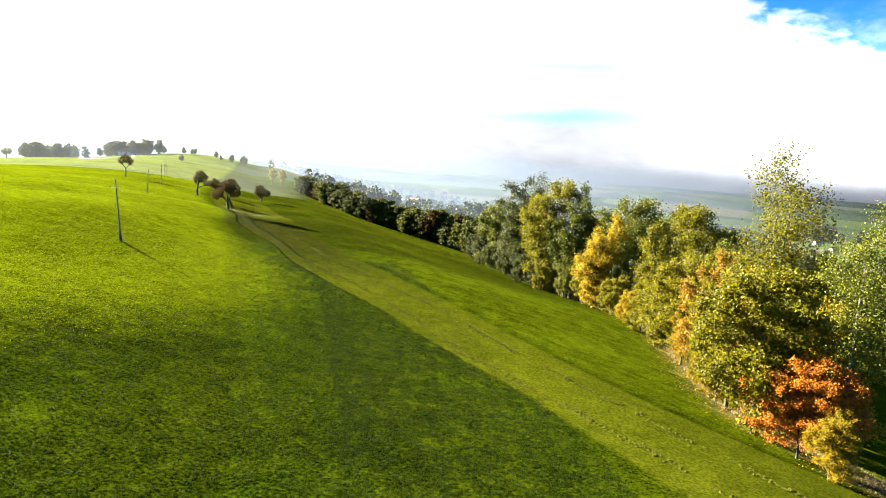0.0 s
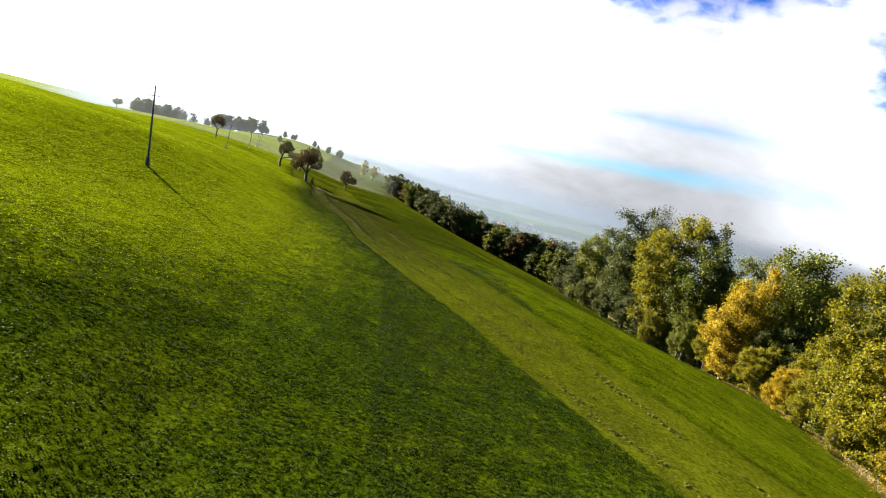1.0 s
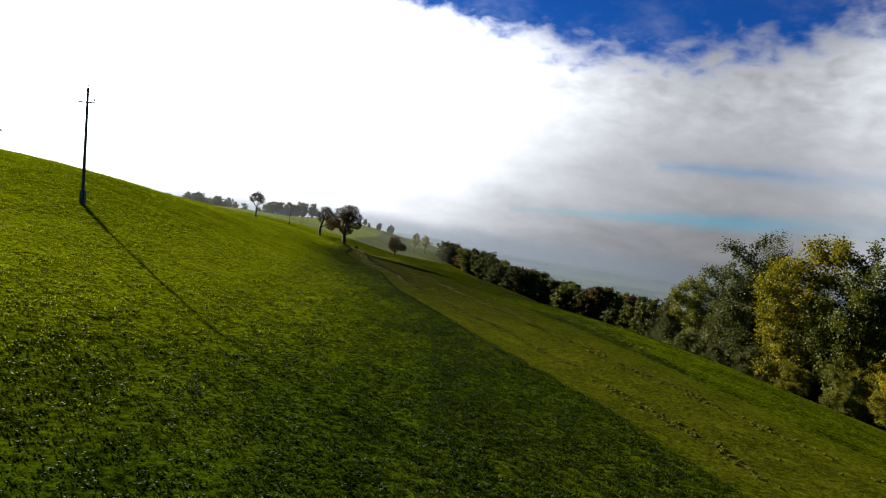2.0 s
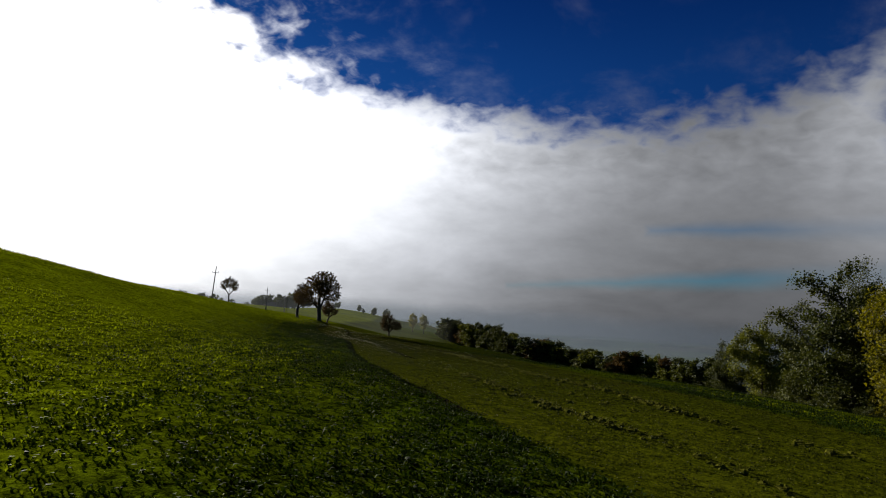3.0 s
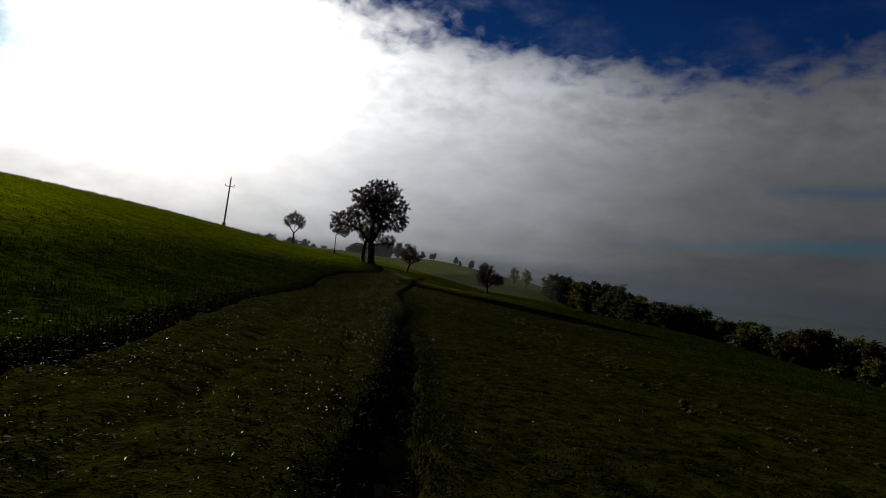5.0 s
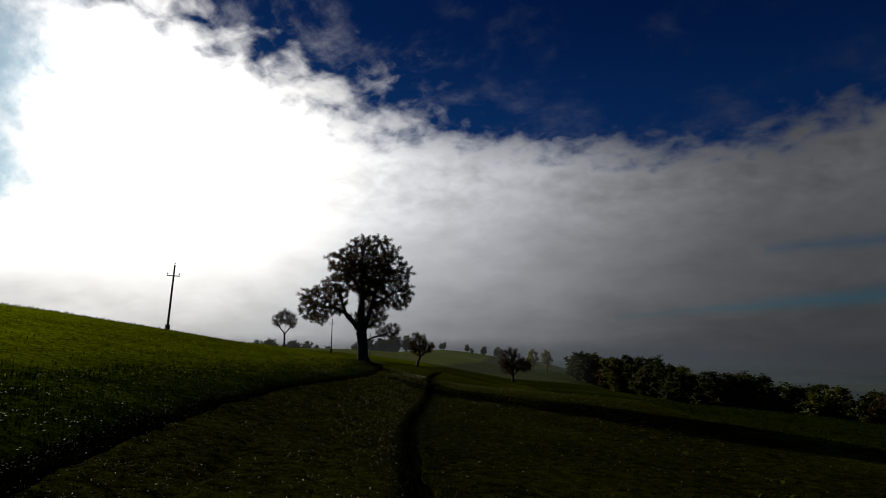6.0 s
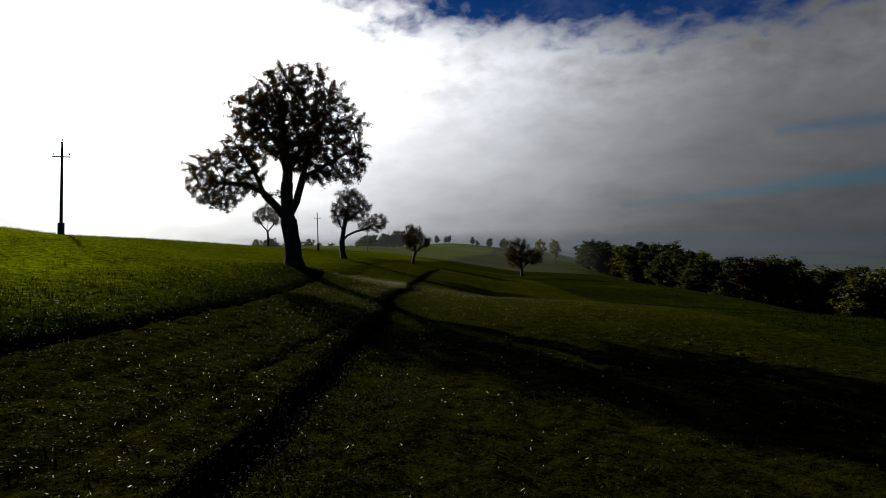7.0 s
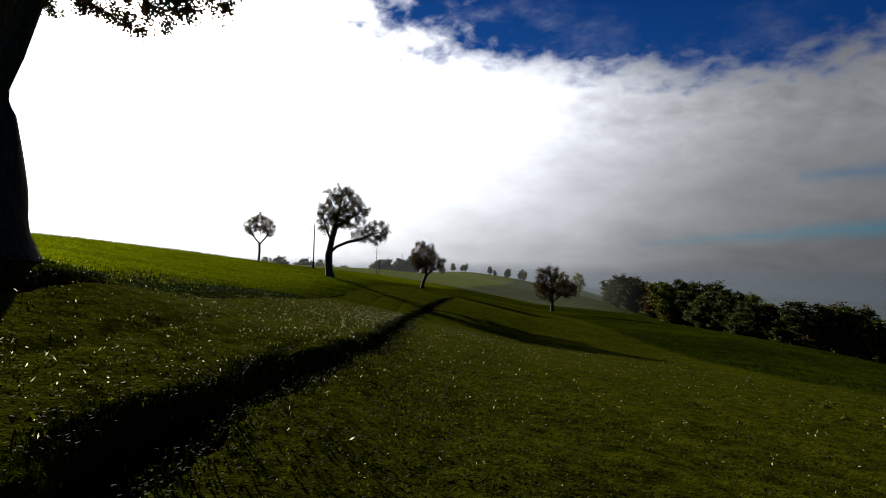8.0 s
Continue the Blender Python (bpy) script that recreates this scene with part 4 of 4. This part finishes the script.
for k, (x, y) in enumerate(((-190, 408), (-184, 411))):
    tree("slim_tree", spot(x, y), "slim pale-green tree below the hill", 24 + k,
         [(None, [(0, 0, 0), (0, 0, 3), (0.3, 0, 6)])], [((0, 0, 7), (2.6, 2.6, 4.2))], 160, 0.5, 0.25, 3000, 0.3, LEAF_OLIVE, BARK,
         thin=0.05, scatter=0.35, tip=0.016, kill=0.7, reach=1.6)


# ---- woodland trees: a few kinds grown once, then planted along the edge ----
def kind_of_tree(name, label, seed, tall, wide, low, leaves, leaf, mat, bark, base, lumps):
    """A woodland tree of the given height, crown width and height of the lowest leaves."""
    rng = np.random.RandomState(seed)
    mid = (tall + low) / 2
    blobs = [((0, 0, mid), (wide * 0.36, wide * 0.36, (tall - low) * 0.44))]
    for k in range(lumps):
        a = rng.uniform(0, 6.283)
        h = rng.uniform(low + 0.12 * (tall - low), tall - 0.12 * (tall - low))
        slim = 1 - 0.35 * abs(h - mid) / (tall - low) * 2 * 0.6
        d = wide * rng.uniform(0.22, 0.36) * slim
        blobs.append(((d * math.cos(a), d * math.sin(a), h), (wide * 0.24, wide * 0.24, (tall - low) * rng.uniform(0.13, 0.22))))
    top = tall * 0.75
    return tree(name, (0, 0, 0), label, seed, [(None, [(0, 0, 0), (rng.normal(0, .2), rng.normal(0, .2), top * 0.35), (rng.normal(0, .5), rng.normal(0, .5), top)])],
                blobs, 330, tall * 0.035, base, leaves, leaf, mat, bark, thin=0.07, scatter=tall * 0.022, sides=5, tip=0.02,
                reach=tall * 0.12, kill=tall * 0.045, group="trees of the wood edge", sink=1.0)


KINDS = [
    kind_of_tree("ash_tree", "tall airy ash with pale stems and thin green leaves", 51, 26, 8.0, 8, 12000, 0.17, LEAF_GREEN, ASH_BARK, 0.17, 9),
    kind_of_tree("broadleaf_tree", "full olive-green broadleaf tree at the wood edge", 52, 22, 11, 0.4, 28000, 0.25, LEAF_OLIVE, BARK, 0.35, 14),
    kind_of_tree("broadleaf_tree", "dense dark green broadleaf tree in the wood", 53, 20, 10.5, 0.4, 28000, 0.25, LEAF_DARK, BARK, 0.35, 13),
    kind_of_tree("maple_tree", "rounded yellow autumn maple at the wood edge", 54, 15, 9, 0.8, 24000, 0.21, LEAF_YELLOW, BARK, 0.26, 12),
    kind_of_tree("beech_bush", "low orange beech with slanting stems", 55, 8, 8, 0.5, 16000, 0.15, LEAF_ORANGE, BARK, 0.10, 10),
    kind_of_tree("hazel_bush", "tall leafy yellow-green hazel bush", 56, 10, 8, 0.3, 26000, 0.16, LEAF_OLIVE, BARK, 0.16, 11),
    kind_of_tree("broadleaf_tree", "green broadleaf tree turning yellow in places", 57, 18, 9.5, 0.4, 27000, 0.24, LEAF_GREEN, BARK, 0.3, 13),
]
KINDS += [
    kind_of_tree("broadleaf_tree", "dense dark broadleaf tree in the hedgerow", 58, 20, 10.5, 0.3, 9000, 0.52, LEAF_DARK, BARK, 0.35, 13),
    kind_of_tree("broadleaf_tree", "rounded hedgerow tree with turning leaves", 59, 18, 11, 0.3, 8000, 0.52, LEAF_GREEN, BARK, 0.3, 12),
]
USED = set()


def plant(kind, x, y, tall, turn, mat=None, label="", wide=1.0, group="trees of the wood edge"):
    """Puts a tree of that kind at a place, scaled to a height; the first of a kind is the one that was grown."""
    src = KINDS[kind]
    span = (26, 22, 20, 15, 8, 10, 18, 20, 18)[kind]
    s = tall / span
    m = Matrix.Translation((x, y, ground(x, y))) @ pose(0, 0, 0, 0, 0, turn)
    ob = copy_thing(src, m) if kind in USED else src
    USED.add(kind)
    ob.matrix_basis = m @ Matrix.Diagonal((s * wide, s * wide, s, 1))
    ob["group"] = group
    if label:
        ob["label"] = label
    if mat is not None:
        for c in ob.children:
            if c.name.startswith("crown"):
                c.material_slots[0].link = "OBJECT"
                c.material_slots[0].material = mat
    return ob


PLANTS = [
    (0, 26.4, 60.2, 26.6, 20, LEAF_OLIVE),
    (5, 25.0, 55.9, 15.9, 40, LEAF_OLIVE),
    (5, 25.1, 65.3, 13.6, 100, LEAF_OLIVE),
    (4, 26.9, 50.9, 9.0, 0, LEAF_RED),
    (3, 27.2, 83.4, 15.5, 70, LEAF_ORANGE),
    (5, 26.0, 93.9, 16.0, 10, LEAF_OLIVE),
    (1, 32.9, 121.1, 27.3, 60, LEAF_OLIVE),
    (3, 24.3, 104.4, 17.8, 140, LEAF_OLIVE),
    (1, 23.7, 136.9, 28.0, 110, LEAF_GREEN),
    (3, 15.3, 135.8, 19.1, 0, LEAF_YELLOW),
    (2, 21.1, 149.3, 24.6, 30, LEAF_GREEN),
    (1, 4.1, 168.1, 32.0, 220, LEAF_OLIVE),
    (2, 10.9, 161.0, 28.0, 300, LEAF_GREEN),
    (2, -2.6, 180.0, 28.5, 10, LEAF_DARK),
    (6, 16.0, 173.8, 24.8, 170, LEAF_OLIVE),
    (6, -12.9, 205.3, 23.5, 260, LEAF_GREEN),
    (2, -7.0, 193.7, 24.0, 45, LEAF_DARK),
    (2, -19.8, 228.8, 19.0, 130, LEAF_DARK),
    (1, 31.7, 145.8, 28.9, 250, LEAF_OLIVE),
    (0, 29.8, 51.2, 21.5, 210, LEAF_GREEN),
    (5, 31.5, 58.7, 12.9, 80, LEAF_YELLOW),
    (3, 26.6, 62.7, 10.9, 190, LEAF_ORANGE),
    (2, 49.7, 109.6, 19.6, 20, LEAF_OLIVE),
    (2, 66.8, 135.0, 22.7, 90, LEAF_DARK),
    (0, -0.1, 188.1, 33.0, 330, LEAF_DARK),
    (2, 21.3, 182.4, 24.9, 70, LEAF_DARK),
    (2, 35.3, 185.7, 29.3, 120, LEAF_DARK),
    (5, 24.5, 70, 6.5, 15, LEAF_YELLOW), (5, 25.2, 77, 5.5, 75, LEAF_OLIVE), (5, 24.8, 88, 7.0, 130, LEAF_YELLOW), (5, 23.5, 98, 6.0, 200, LEAF_OLIVE),
    (5, 22, 110, 7.5, 250, LEAF_OLIVE), (5, 20.5, 118, 6.5, 310, LEAF_YELLOW), (5, 18.5, 127, 8.0, 20, LEAF_OLIVE), (5, 13, 142, 7.5, 90, LEAF_OLIVE),
    (5, 9, 152, 8.0, 160, LEAF_GREEN), (5, 3.5, 160, 7.0, 220, LEAF_OLIVE), (5, -2.5, 171, 8.0, 270, LEAF_DARK), (5, -8, 186, 8.0, 330, LEAF_DARK),
    (5, -14, 198, 8.0, 40, LEAF_DARK), (5, -20, 215, 9.0, 140, LEAF_DARK), (5, -24, 236, 9.0, 190, LEAF_DARK), (5, 27.5, 46.5, 5.0, 60, LEAF_YELLOW),
    (5, 29, 72, 11, 10, LEAF_OLIVE), (5, 29.5, 79, 10, 60, LEAF_DARK), (5, 30, 90, 12, 120, LEAF_GREEN), (5, 28.5, 99, 11, 190, LEAF_OLIVE),
    (5, 27, 113, 13, 240, LEAF_GREEN), (5, 25, 123, 12, 300, LEAF_OLIVE), (5, 22, 131, 13, 30, LEAF_DARK), (5, 17, 147, 12, 80, LEAF_GREEN),
    (5, 13, 155, 12, 150, LEAF_OLIVE), (5, 8, 166, 12, 210, LEAF_DARK), (5, 2, 177, 11, 260, LEAF_DARK), (5, -3, 190, 11, 320, LEAF_DARK),
    (6, 32, 68, 15, 35, LEAF_OLIVE), (6, 33, 96, 18, 145, LEAF_YELLOW), (6, 34, 108, 20, 205, LEAF_GREEN),
]
for kind, x, y, tall, turn, mat in PLANTS:
    plant(kind, x, y, tall, turn, mat)
# the hedgerow of trees across the foot of the slope
rng = np.random.RandomState(77)
HEDGE = np.array([(-156, 378), (-118, 336), (-82, 303), (-48, 284), (-20, 262)], float)
for n in range(64):
    s = n / 63 * (len(HEDGE) - 1)
    i = min(int(s), len(HEDGE) - 2)
    p = HEDGE[i] + (HEDGE[i + 1] - HEDGE[i]) * (s - i) + rng.normal(0, 3.0, 2)
    crest = np.interp(p[0], [-160, -135, -118, -100, -82, -48, -20], [-0.2, 0.6, -0.4, -2.6, -5.2, -6.5, -6.0])
    tall = (crest - ground(p[0], p[1])) * rng.uniform(0.72, 1.04)
    plant((7, 8, 7, 8, 8)[n % 5], p[0], p[1], tall, rng.uniform(0, 360),
          (LEAF_DARK, LEAF_GREEN, LEAF_DARK, LEAF_DARK, LEAF_RUST, LEAF_DARK, LEAF_GREEN)[n % 7], wide=rng.uniform(1.0, 1.5) * min(1.6, max(1.0, 16 / tall)), group="hedgerow trees")


# ---- power poles ----
def power_pole(x, y, tall, turn, lean=0.0):
    root = empty("power_pole", spot(x, y, -0.05), "weathered wooden power pole with a short crossarm and a concrete foot", "pole", "power poles", turn)
    root.matrix_basis = root.matrix_basis @ pose(0, 0, 0, 0, lean, 0)
    bm = bmesh.new()
    tube_bm(bm, (0, 0, -0.2), (0, 0, tall), 0.115, 0.075, 12)
    part("mast", bm, POLE_WOOD, root)
    bm = bmesh.new()
    box_bm(bm, (0.09, 0.16, 1.3), (0.16, 0, 0.35), bevel=0.015)
    box_bm(bm, (0.09, 0.16, 1.3), (-0.16, 0, 0.35), bevel=0.015)
    part("foot", bm, CONCRETE, root, "grey concrete foot clamped to the pole")
    top = tall - 1.05
    bm = bmesh.new()
    box_bm(bm, (1.15, 0.07, 0.09), (0, -0.12, top), bevel=0.01)
    part("crossarm", bm, STEEL, root, "galvanised steel crossarm")
    for px, pz in ((-0.52, top), (0.52, top), (0.0, tall - 0.06)):
        bm = bmesh.new()
        tube_bm(bm, (px, -0.12 if px else 0, pz), (px, -0.12 if px else 0, pz + 0.16), 0.015, 0.015, 6)
        tube_bm(bm, (px, -0.12 if px else 0, pz + 0.14), (px, -0.12 if px else 0, pz + 0.27), 0.055, 0.04, 8)
        part("insulator", bm, CERAMIC, root, "brown glazed insulator")


power_pole(-51.7, 74.0, 8.3, 30, -4.5)
power_pole(-108.1, 158.4, 6.6, 42, 2.5)
power_pole(-147.2, 221.7, 7.0, 42)
power_pole(-186.0, 280.5, 7.0, 42)
power_pole(-225.0, 339.0, 7.0, 42)


# ---- far side: farm, skyline trees, road, valley ----
def house(name, at, label, long, wide, wall, roof_h, turn, windows=0, group=""):
    root = empty(name, at, label, "house", group, turn)
    bm = bmesh.new()
    box_bm(bm, (long, wide, wall + 2), (0, 0, wall / 2 - 1))
    part("wall", bm, PLASTER, root)
    bm = bmesh.new()
    e, t = 0.5, 0.25
    pts = [(-wide / 2 - e, wall - e * roof_h / wide * 2), (0, wall + roof_h), (wide / 2 + e, wall - e * roof_h / wide * 2)]
    loops = []
    for x in (-long / 2 - e, long / 2 + e):
        loops.append([bm.verts.new((x, y, z)) for y, z in pts] + [bm.verts.new((x, y, z - t)) for y, z in pts[::-1]])
    for k in range(6):
        bm.faces.new((loops[0][k], loops[0][(k + 1) % 6], loops[1][(k + 1) % 6], loops[1][k]))
    for l in loops:
        bm.faces.new(l)
    bmesh.ops.recalc_face_normals(bm, faces=bm.faces)
    part("roof", bm, TILES, root, "dark tiled gable roof")
    for side in (-1, 1):
        bm = bmesh.new()
        v = [bm.verts.new((side * (long / 2 - 0.05), y, z)) for y, z in ((-wide / 2, wall), (wide / 2, wall), (0, wall + roof_h - 0.3))]
        bm.faces.new(v)
        ext = bmesh.ops.extrude_face_region(bm, geom=bm.faces[:])
        bmesh.ops.translate(bm, verts=[g for g in ext["geom"] if isinstance(g, bmesh.types.BMVert)], vec=(-side * 0.3, 0, 0))
        bmesh.ops.recalc_face_normals(bm, faces=bm.faces)
        part("gable", bm, PLASTER, root)
    for k in range(windows):
        for side in (-1, 1):
            bm = bmesh.new()
            box_bm(bm, (1.1, 0.1, 1.4), (-long / 2 + (k + 0.7) * long / (windows + 0.4), side * (wide / 2 + 0.02), wall * 0.62))
            part("window", bm, GLASS, root, "dark window pane")
    return root


house("farmhouse", spot(-419, 566), "long pale farmhouse with a dark roof among trees", 20, 9, 3.4, 3.4, 28, 4)
house("barn", spot(-432, 588), "farm barn with a dark roof beside the farmhouse", 16, 9, 3.6, 3.8, 118, 3)
far_rng = np.random.RandomState(5)
for k in range(26):
    a = far_rng.uniform(-30, 30, 2) * (0.9, 0.8)
    plant((7, 8, 7)[k % 3], -424 + a[0], 578 + a[1] * 0.8, far_rng.uniform(8, 16), far_rng.uniform(0, 360), (LEAF_DARK, LEAF_DARK, LEAF_GREEN)[k % 3], wide=1.4, group="trees round the farm")
for k in range(30):                      # the hazy row of trees beyond the road, on the left of the farm
    q = far_rng.uniform(0, 1)
    x, y = -370 - 62 * q + far_rng.normal(0, 6), 402 + 95 * q + far_rng.normal(0, 6)
    plant((7, 8)[k % 2], x, y, far_rng.uniform(8, 14), far_rng.uniform(0, 360), (LEAF_DARK, LEAF_GREEN)[k % 2], wide=1.3, group="trees on the far slope")
for x, y, tall in ((-380, 598, 7), (-374, 603, 6), (-369, 600, 7), (-352, 612, 7), (-322, 590, 8), (-326, 596, 7), (-318, 604, 9), (-312, 598, 8), (-333, 589, 5), (-300, 470, 6)):
    plant(8, x, y, tall, x * 7 % 360, (LEAF_GREEN, LEAF_DARK)[int(y) % 2], wide=1.2, group="trees on the far slope")


def ribbon(name, line, wide, mat, label, lift=0.12):
    line = np.array(line, float)
    d = np.concatenate([[0], np.cumsum(np.hypot(*np.diff(line, axis=0).T))])
    s = np.arange(0, d[-1], 2.0)
    x, y = np.interp(s, d, line[:, 0]), np.interp(s, d, line[:, 1])
    tx, ty = np.gradient(x), np.gradient(y)
    n = np.hypot(tx, ty)
    rows = [(x + ty / n * o, y - tx / n * o) for o in (-wide / 2, 0, wide / 2)]
    verts = np.stack([np.stack([a, b, height(a, b) + lift], -1) for a, b in rows], 1).reshape(-1, 3)
    i = np.arange(len(x) - 1) * 3
    faces = np.concatenate([np.stack([i, i + 1, i + 4, i + 3], 1), np.stack([i + 1, i + 2, i + 5, i + 4], 1)])
    return tagged(obj(name, mesh_np(name, verts, faces), mat), label, "road", kind="structure")


ribbon("road", [(-276, 330), (-300, 380), (-345, 470), (-410, 560)], 2.2, GRAVEL, "pale gravel farm road over the hill", 0.25)

# far woods and villages in the valley
wood_rng = np.random.RandomState(9)


def far_wood(x0, y0, x1, y1, wide, trees, mat, tall):
    """A strip of far woodland: many small crowns of loose leaves in one piece."""
    s = wood_rng.uniform(0, 1, trees)
    x = x0 + (x1 - x0) * s + wood_rng.normal(0, wide, trees)
    y = y0 + (y1 - y0) * s + wood_rng.normal(0, wide, trees)
    h = tall * wood_rng.uniform(0.6, 1.2, trees)
    each = 70
    d = wood_rng.normal(size=(trees, each, 3))
    d /= np.linalg.norm(d, axis=2)[:, :, None]
    d *= wood_rng.uniform(0.5, 1, (trees, each, 1)) ** 0.4
    c = np.stack([x, y, height(x, y) + h * 0.52], -1)
    at = (c[:, None] + d * np.stack([h * 0.33, h * 0.33, h * 0.52], -1)[:, None]).reshape(-1, 3)
    n = len(at)
    way, nor = wood_rng.normal(size=(n, 3)), wood_rng.normal(size=(n, 3))
    way /= np.linalg.norm(way, axis=1)[:, None]
    side = np.cross(way, nor)
    side /= np.linalg.norm(side, axis=1)[:, None]
    sz = np.repeat(h, each)[:, None] * 0.13
    verts = np.stack([at - way * sz, at + side * sz * 0.7, at + way * sz, at - side * sz * 0.7], 1).reshape(-1, 3)
    tagged(obj("far_wood", mesh_np("far_wood", verts, np.arange(n * 4).reshape(n, 4)), mat), "far strip of dark mixed woodland in the valley", "wood", kind="stuff")


far_wood(-20, 300, 60, 330, 14, 60, LEAF_DARK, 10)
far_wood(30, 300, 150, 250, 16, 90, LEAF_DARK, 11)
far_wood(100, 170, 190, 90, 12, 70, LEAF_DARK, 20)
far_wood(-60, 420, 120, 460, 22, 120, LEAF_DARK, 10)
far_wood(-250, 640, 60, 700, 30, 130, LEAF_DARK, 12)
far_wood(50, 520, 420, 480, 30, 150, LEAF_GREEN, 20)
far_wood(-400, 1100, 300, 900, 40, 160, LEAF_DARK, 22)
far_wood(200, 800, 900, 600, 40, 160, LEAF_DARK, 22)
far_wood(-900, 2100, 700, 1500, 60, 200, LEAF_DARK, 26)
first = house("village_house", spot(-30, 620), "white village house with a tiled roof in the valley", 13, 9, 5, 4, 20, 0, "houses in the valley")
for k in range(44):
    a = radians(far_rng.uniform(-32, 27))
    r = far_rng.choice([760, 900, 1150, 1500, 2000]) * far_rng.uniform(0.9, 1.1)
    x, y = -r * math.sin(a), r * math.cos(a)
    copy_thing(first, Matrix.Translation(spot(x, y)) @ pose(0, 0, 0, 0, 0, far_rng.uniform(0, 180)))
house("white_house", spot(118, 158), "long white house beyond the wood", 26, 10, 6, 4, 70, 4)


def mist_material(name, density, tint):
    m = bpy.data.materials.new(name)
    m.use_nodes = True
    tree = m.node_tree
    tree.nodes.clear()
    out = tree.nodes.new("ShaderNodeOutputMaterial")
    clear, veil = tree.nodes.new("ShaderNodeBsdfTransparent"), tree.nodes.new("ShaderNodeBsdfTranslucent")
    veil.inputs[0].default_value = (*tint, 1)
    uv = tree.nodes.new("ShaderNodeAttribute")
    uv.attribute_name = "rise"
    rise = Calc(tree, uv.outputs["Fac"])
    soft = noise_node(tree, place_node(tree), 0.004, 4)
    f = (rise + (soft - 0.5) * 0.5).step(1.0, 0.35) * density
    mix = tree.nodes.new("ShaderNodeMixShader")
    tree.links.new(f.s, mix.inputs[0])
    tree.links.new(clear.outputs[0], mix.inputs[1])
    tree.links.new(veil.outputs[0], mix.inputs[2])
    tree.links.new(mix.outputs[0], out.inputs[0])
    return m


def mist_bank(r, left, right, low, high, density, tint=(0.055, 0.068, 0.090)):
    """A thin translucent sheet, curved round the hill, that stands in for mist and haze."""
    a = np.radians(np.linspace(left, right, 60))
    h = np.linspace(0, 1, 8)
    aa, hh = np.meshgrid(a, h, indexing="ij")
    x, y = -r * np.sin(aa), r * np.cos(aa)
    verts = np.stack([x, y, low + (high - low) * hh], -1).reshape(-1, 3)
    i, j = np.meshgrid(np.arange(59), np.arange(7), indexing="ij")
    k = (i * 8 + j).ravel()
    me = mesh_np("mist_bank", verts, np.stack([k, k + 8, k + 9, k + 1], 1), True)
    me.attributes.new("rise", "FLOAT", "POINT").data.foreach_set("value", np.maximum(hh, 1.3 * np.abs(np.linspace(-1, 1, 60))[:, None] ** 6).astype(np.float32).ravel())
    ob = obj("mist_bank", me, mist_material("mist", density, tint))
    tagged(ob, "thin grey-blue translucent sheet standing in for mist and haze", "mist", kind="structure")


for r, low, high, density in ((560, -60, 14, 0.18), (1000, -90, 26, 0.30), (1600, -100, 42, 0.42), (2600, -100, 60, 0.5), (3900, -90, 80, 0.6)):
    mist_bank(r, 55, -75, low, high, density)
# nearer sheet, added to veil the farm hill as backlit glare would
mist_bank(335, 72, 20, -30, 40, 0.048, (0.20, 0.22, 0.23))
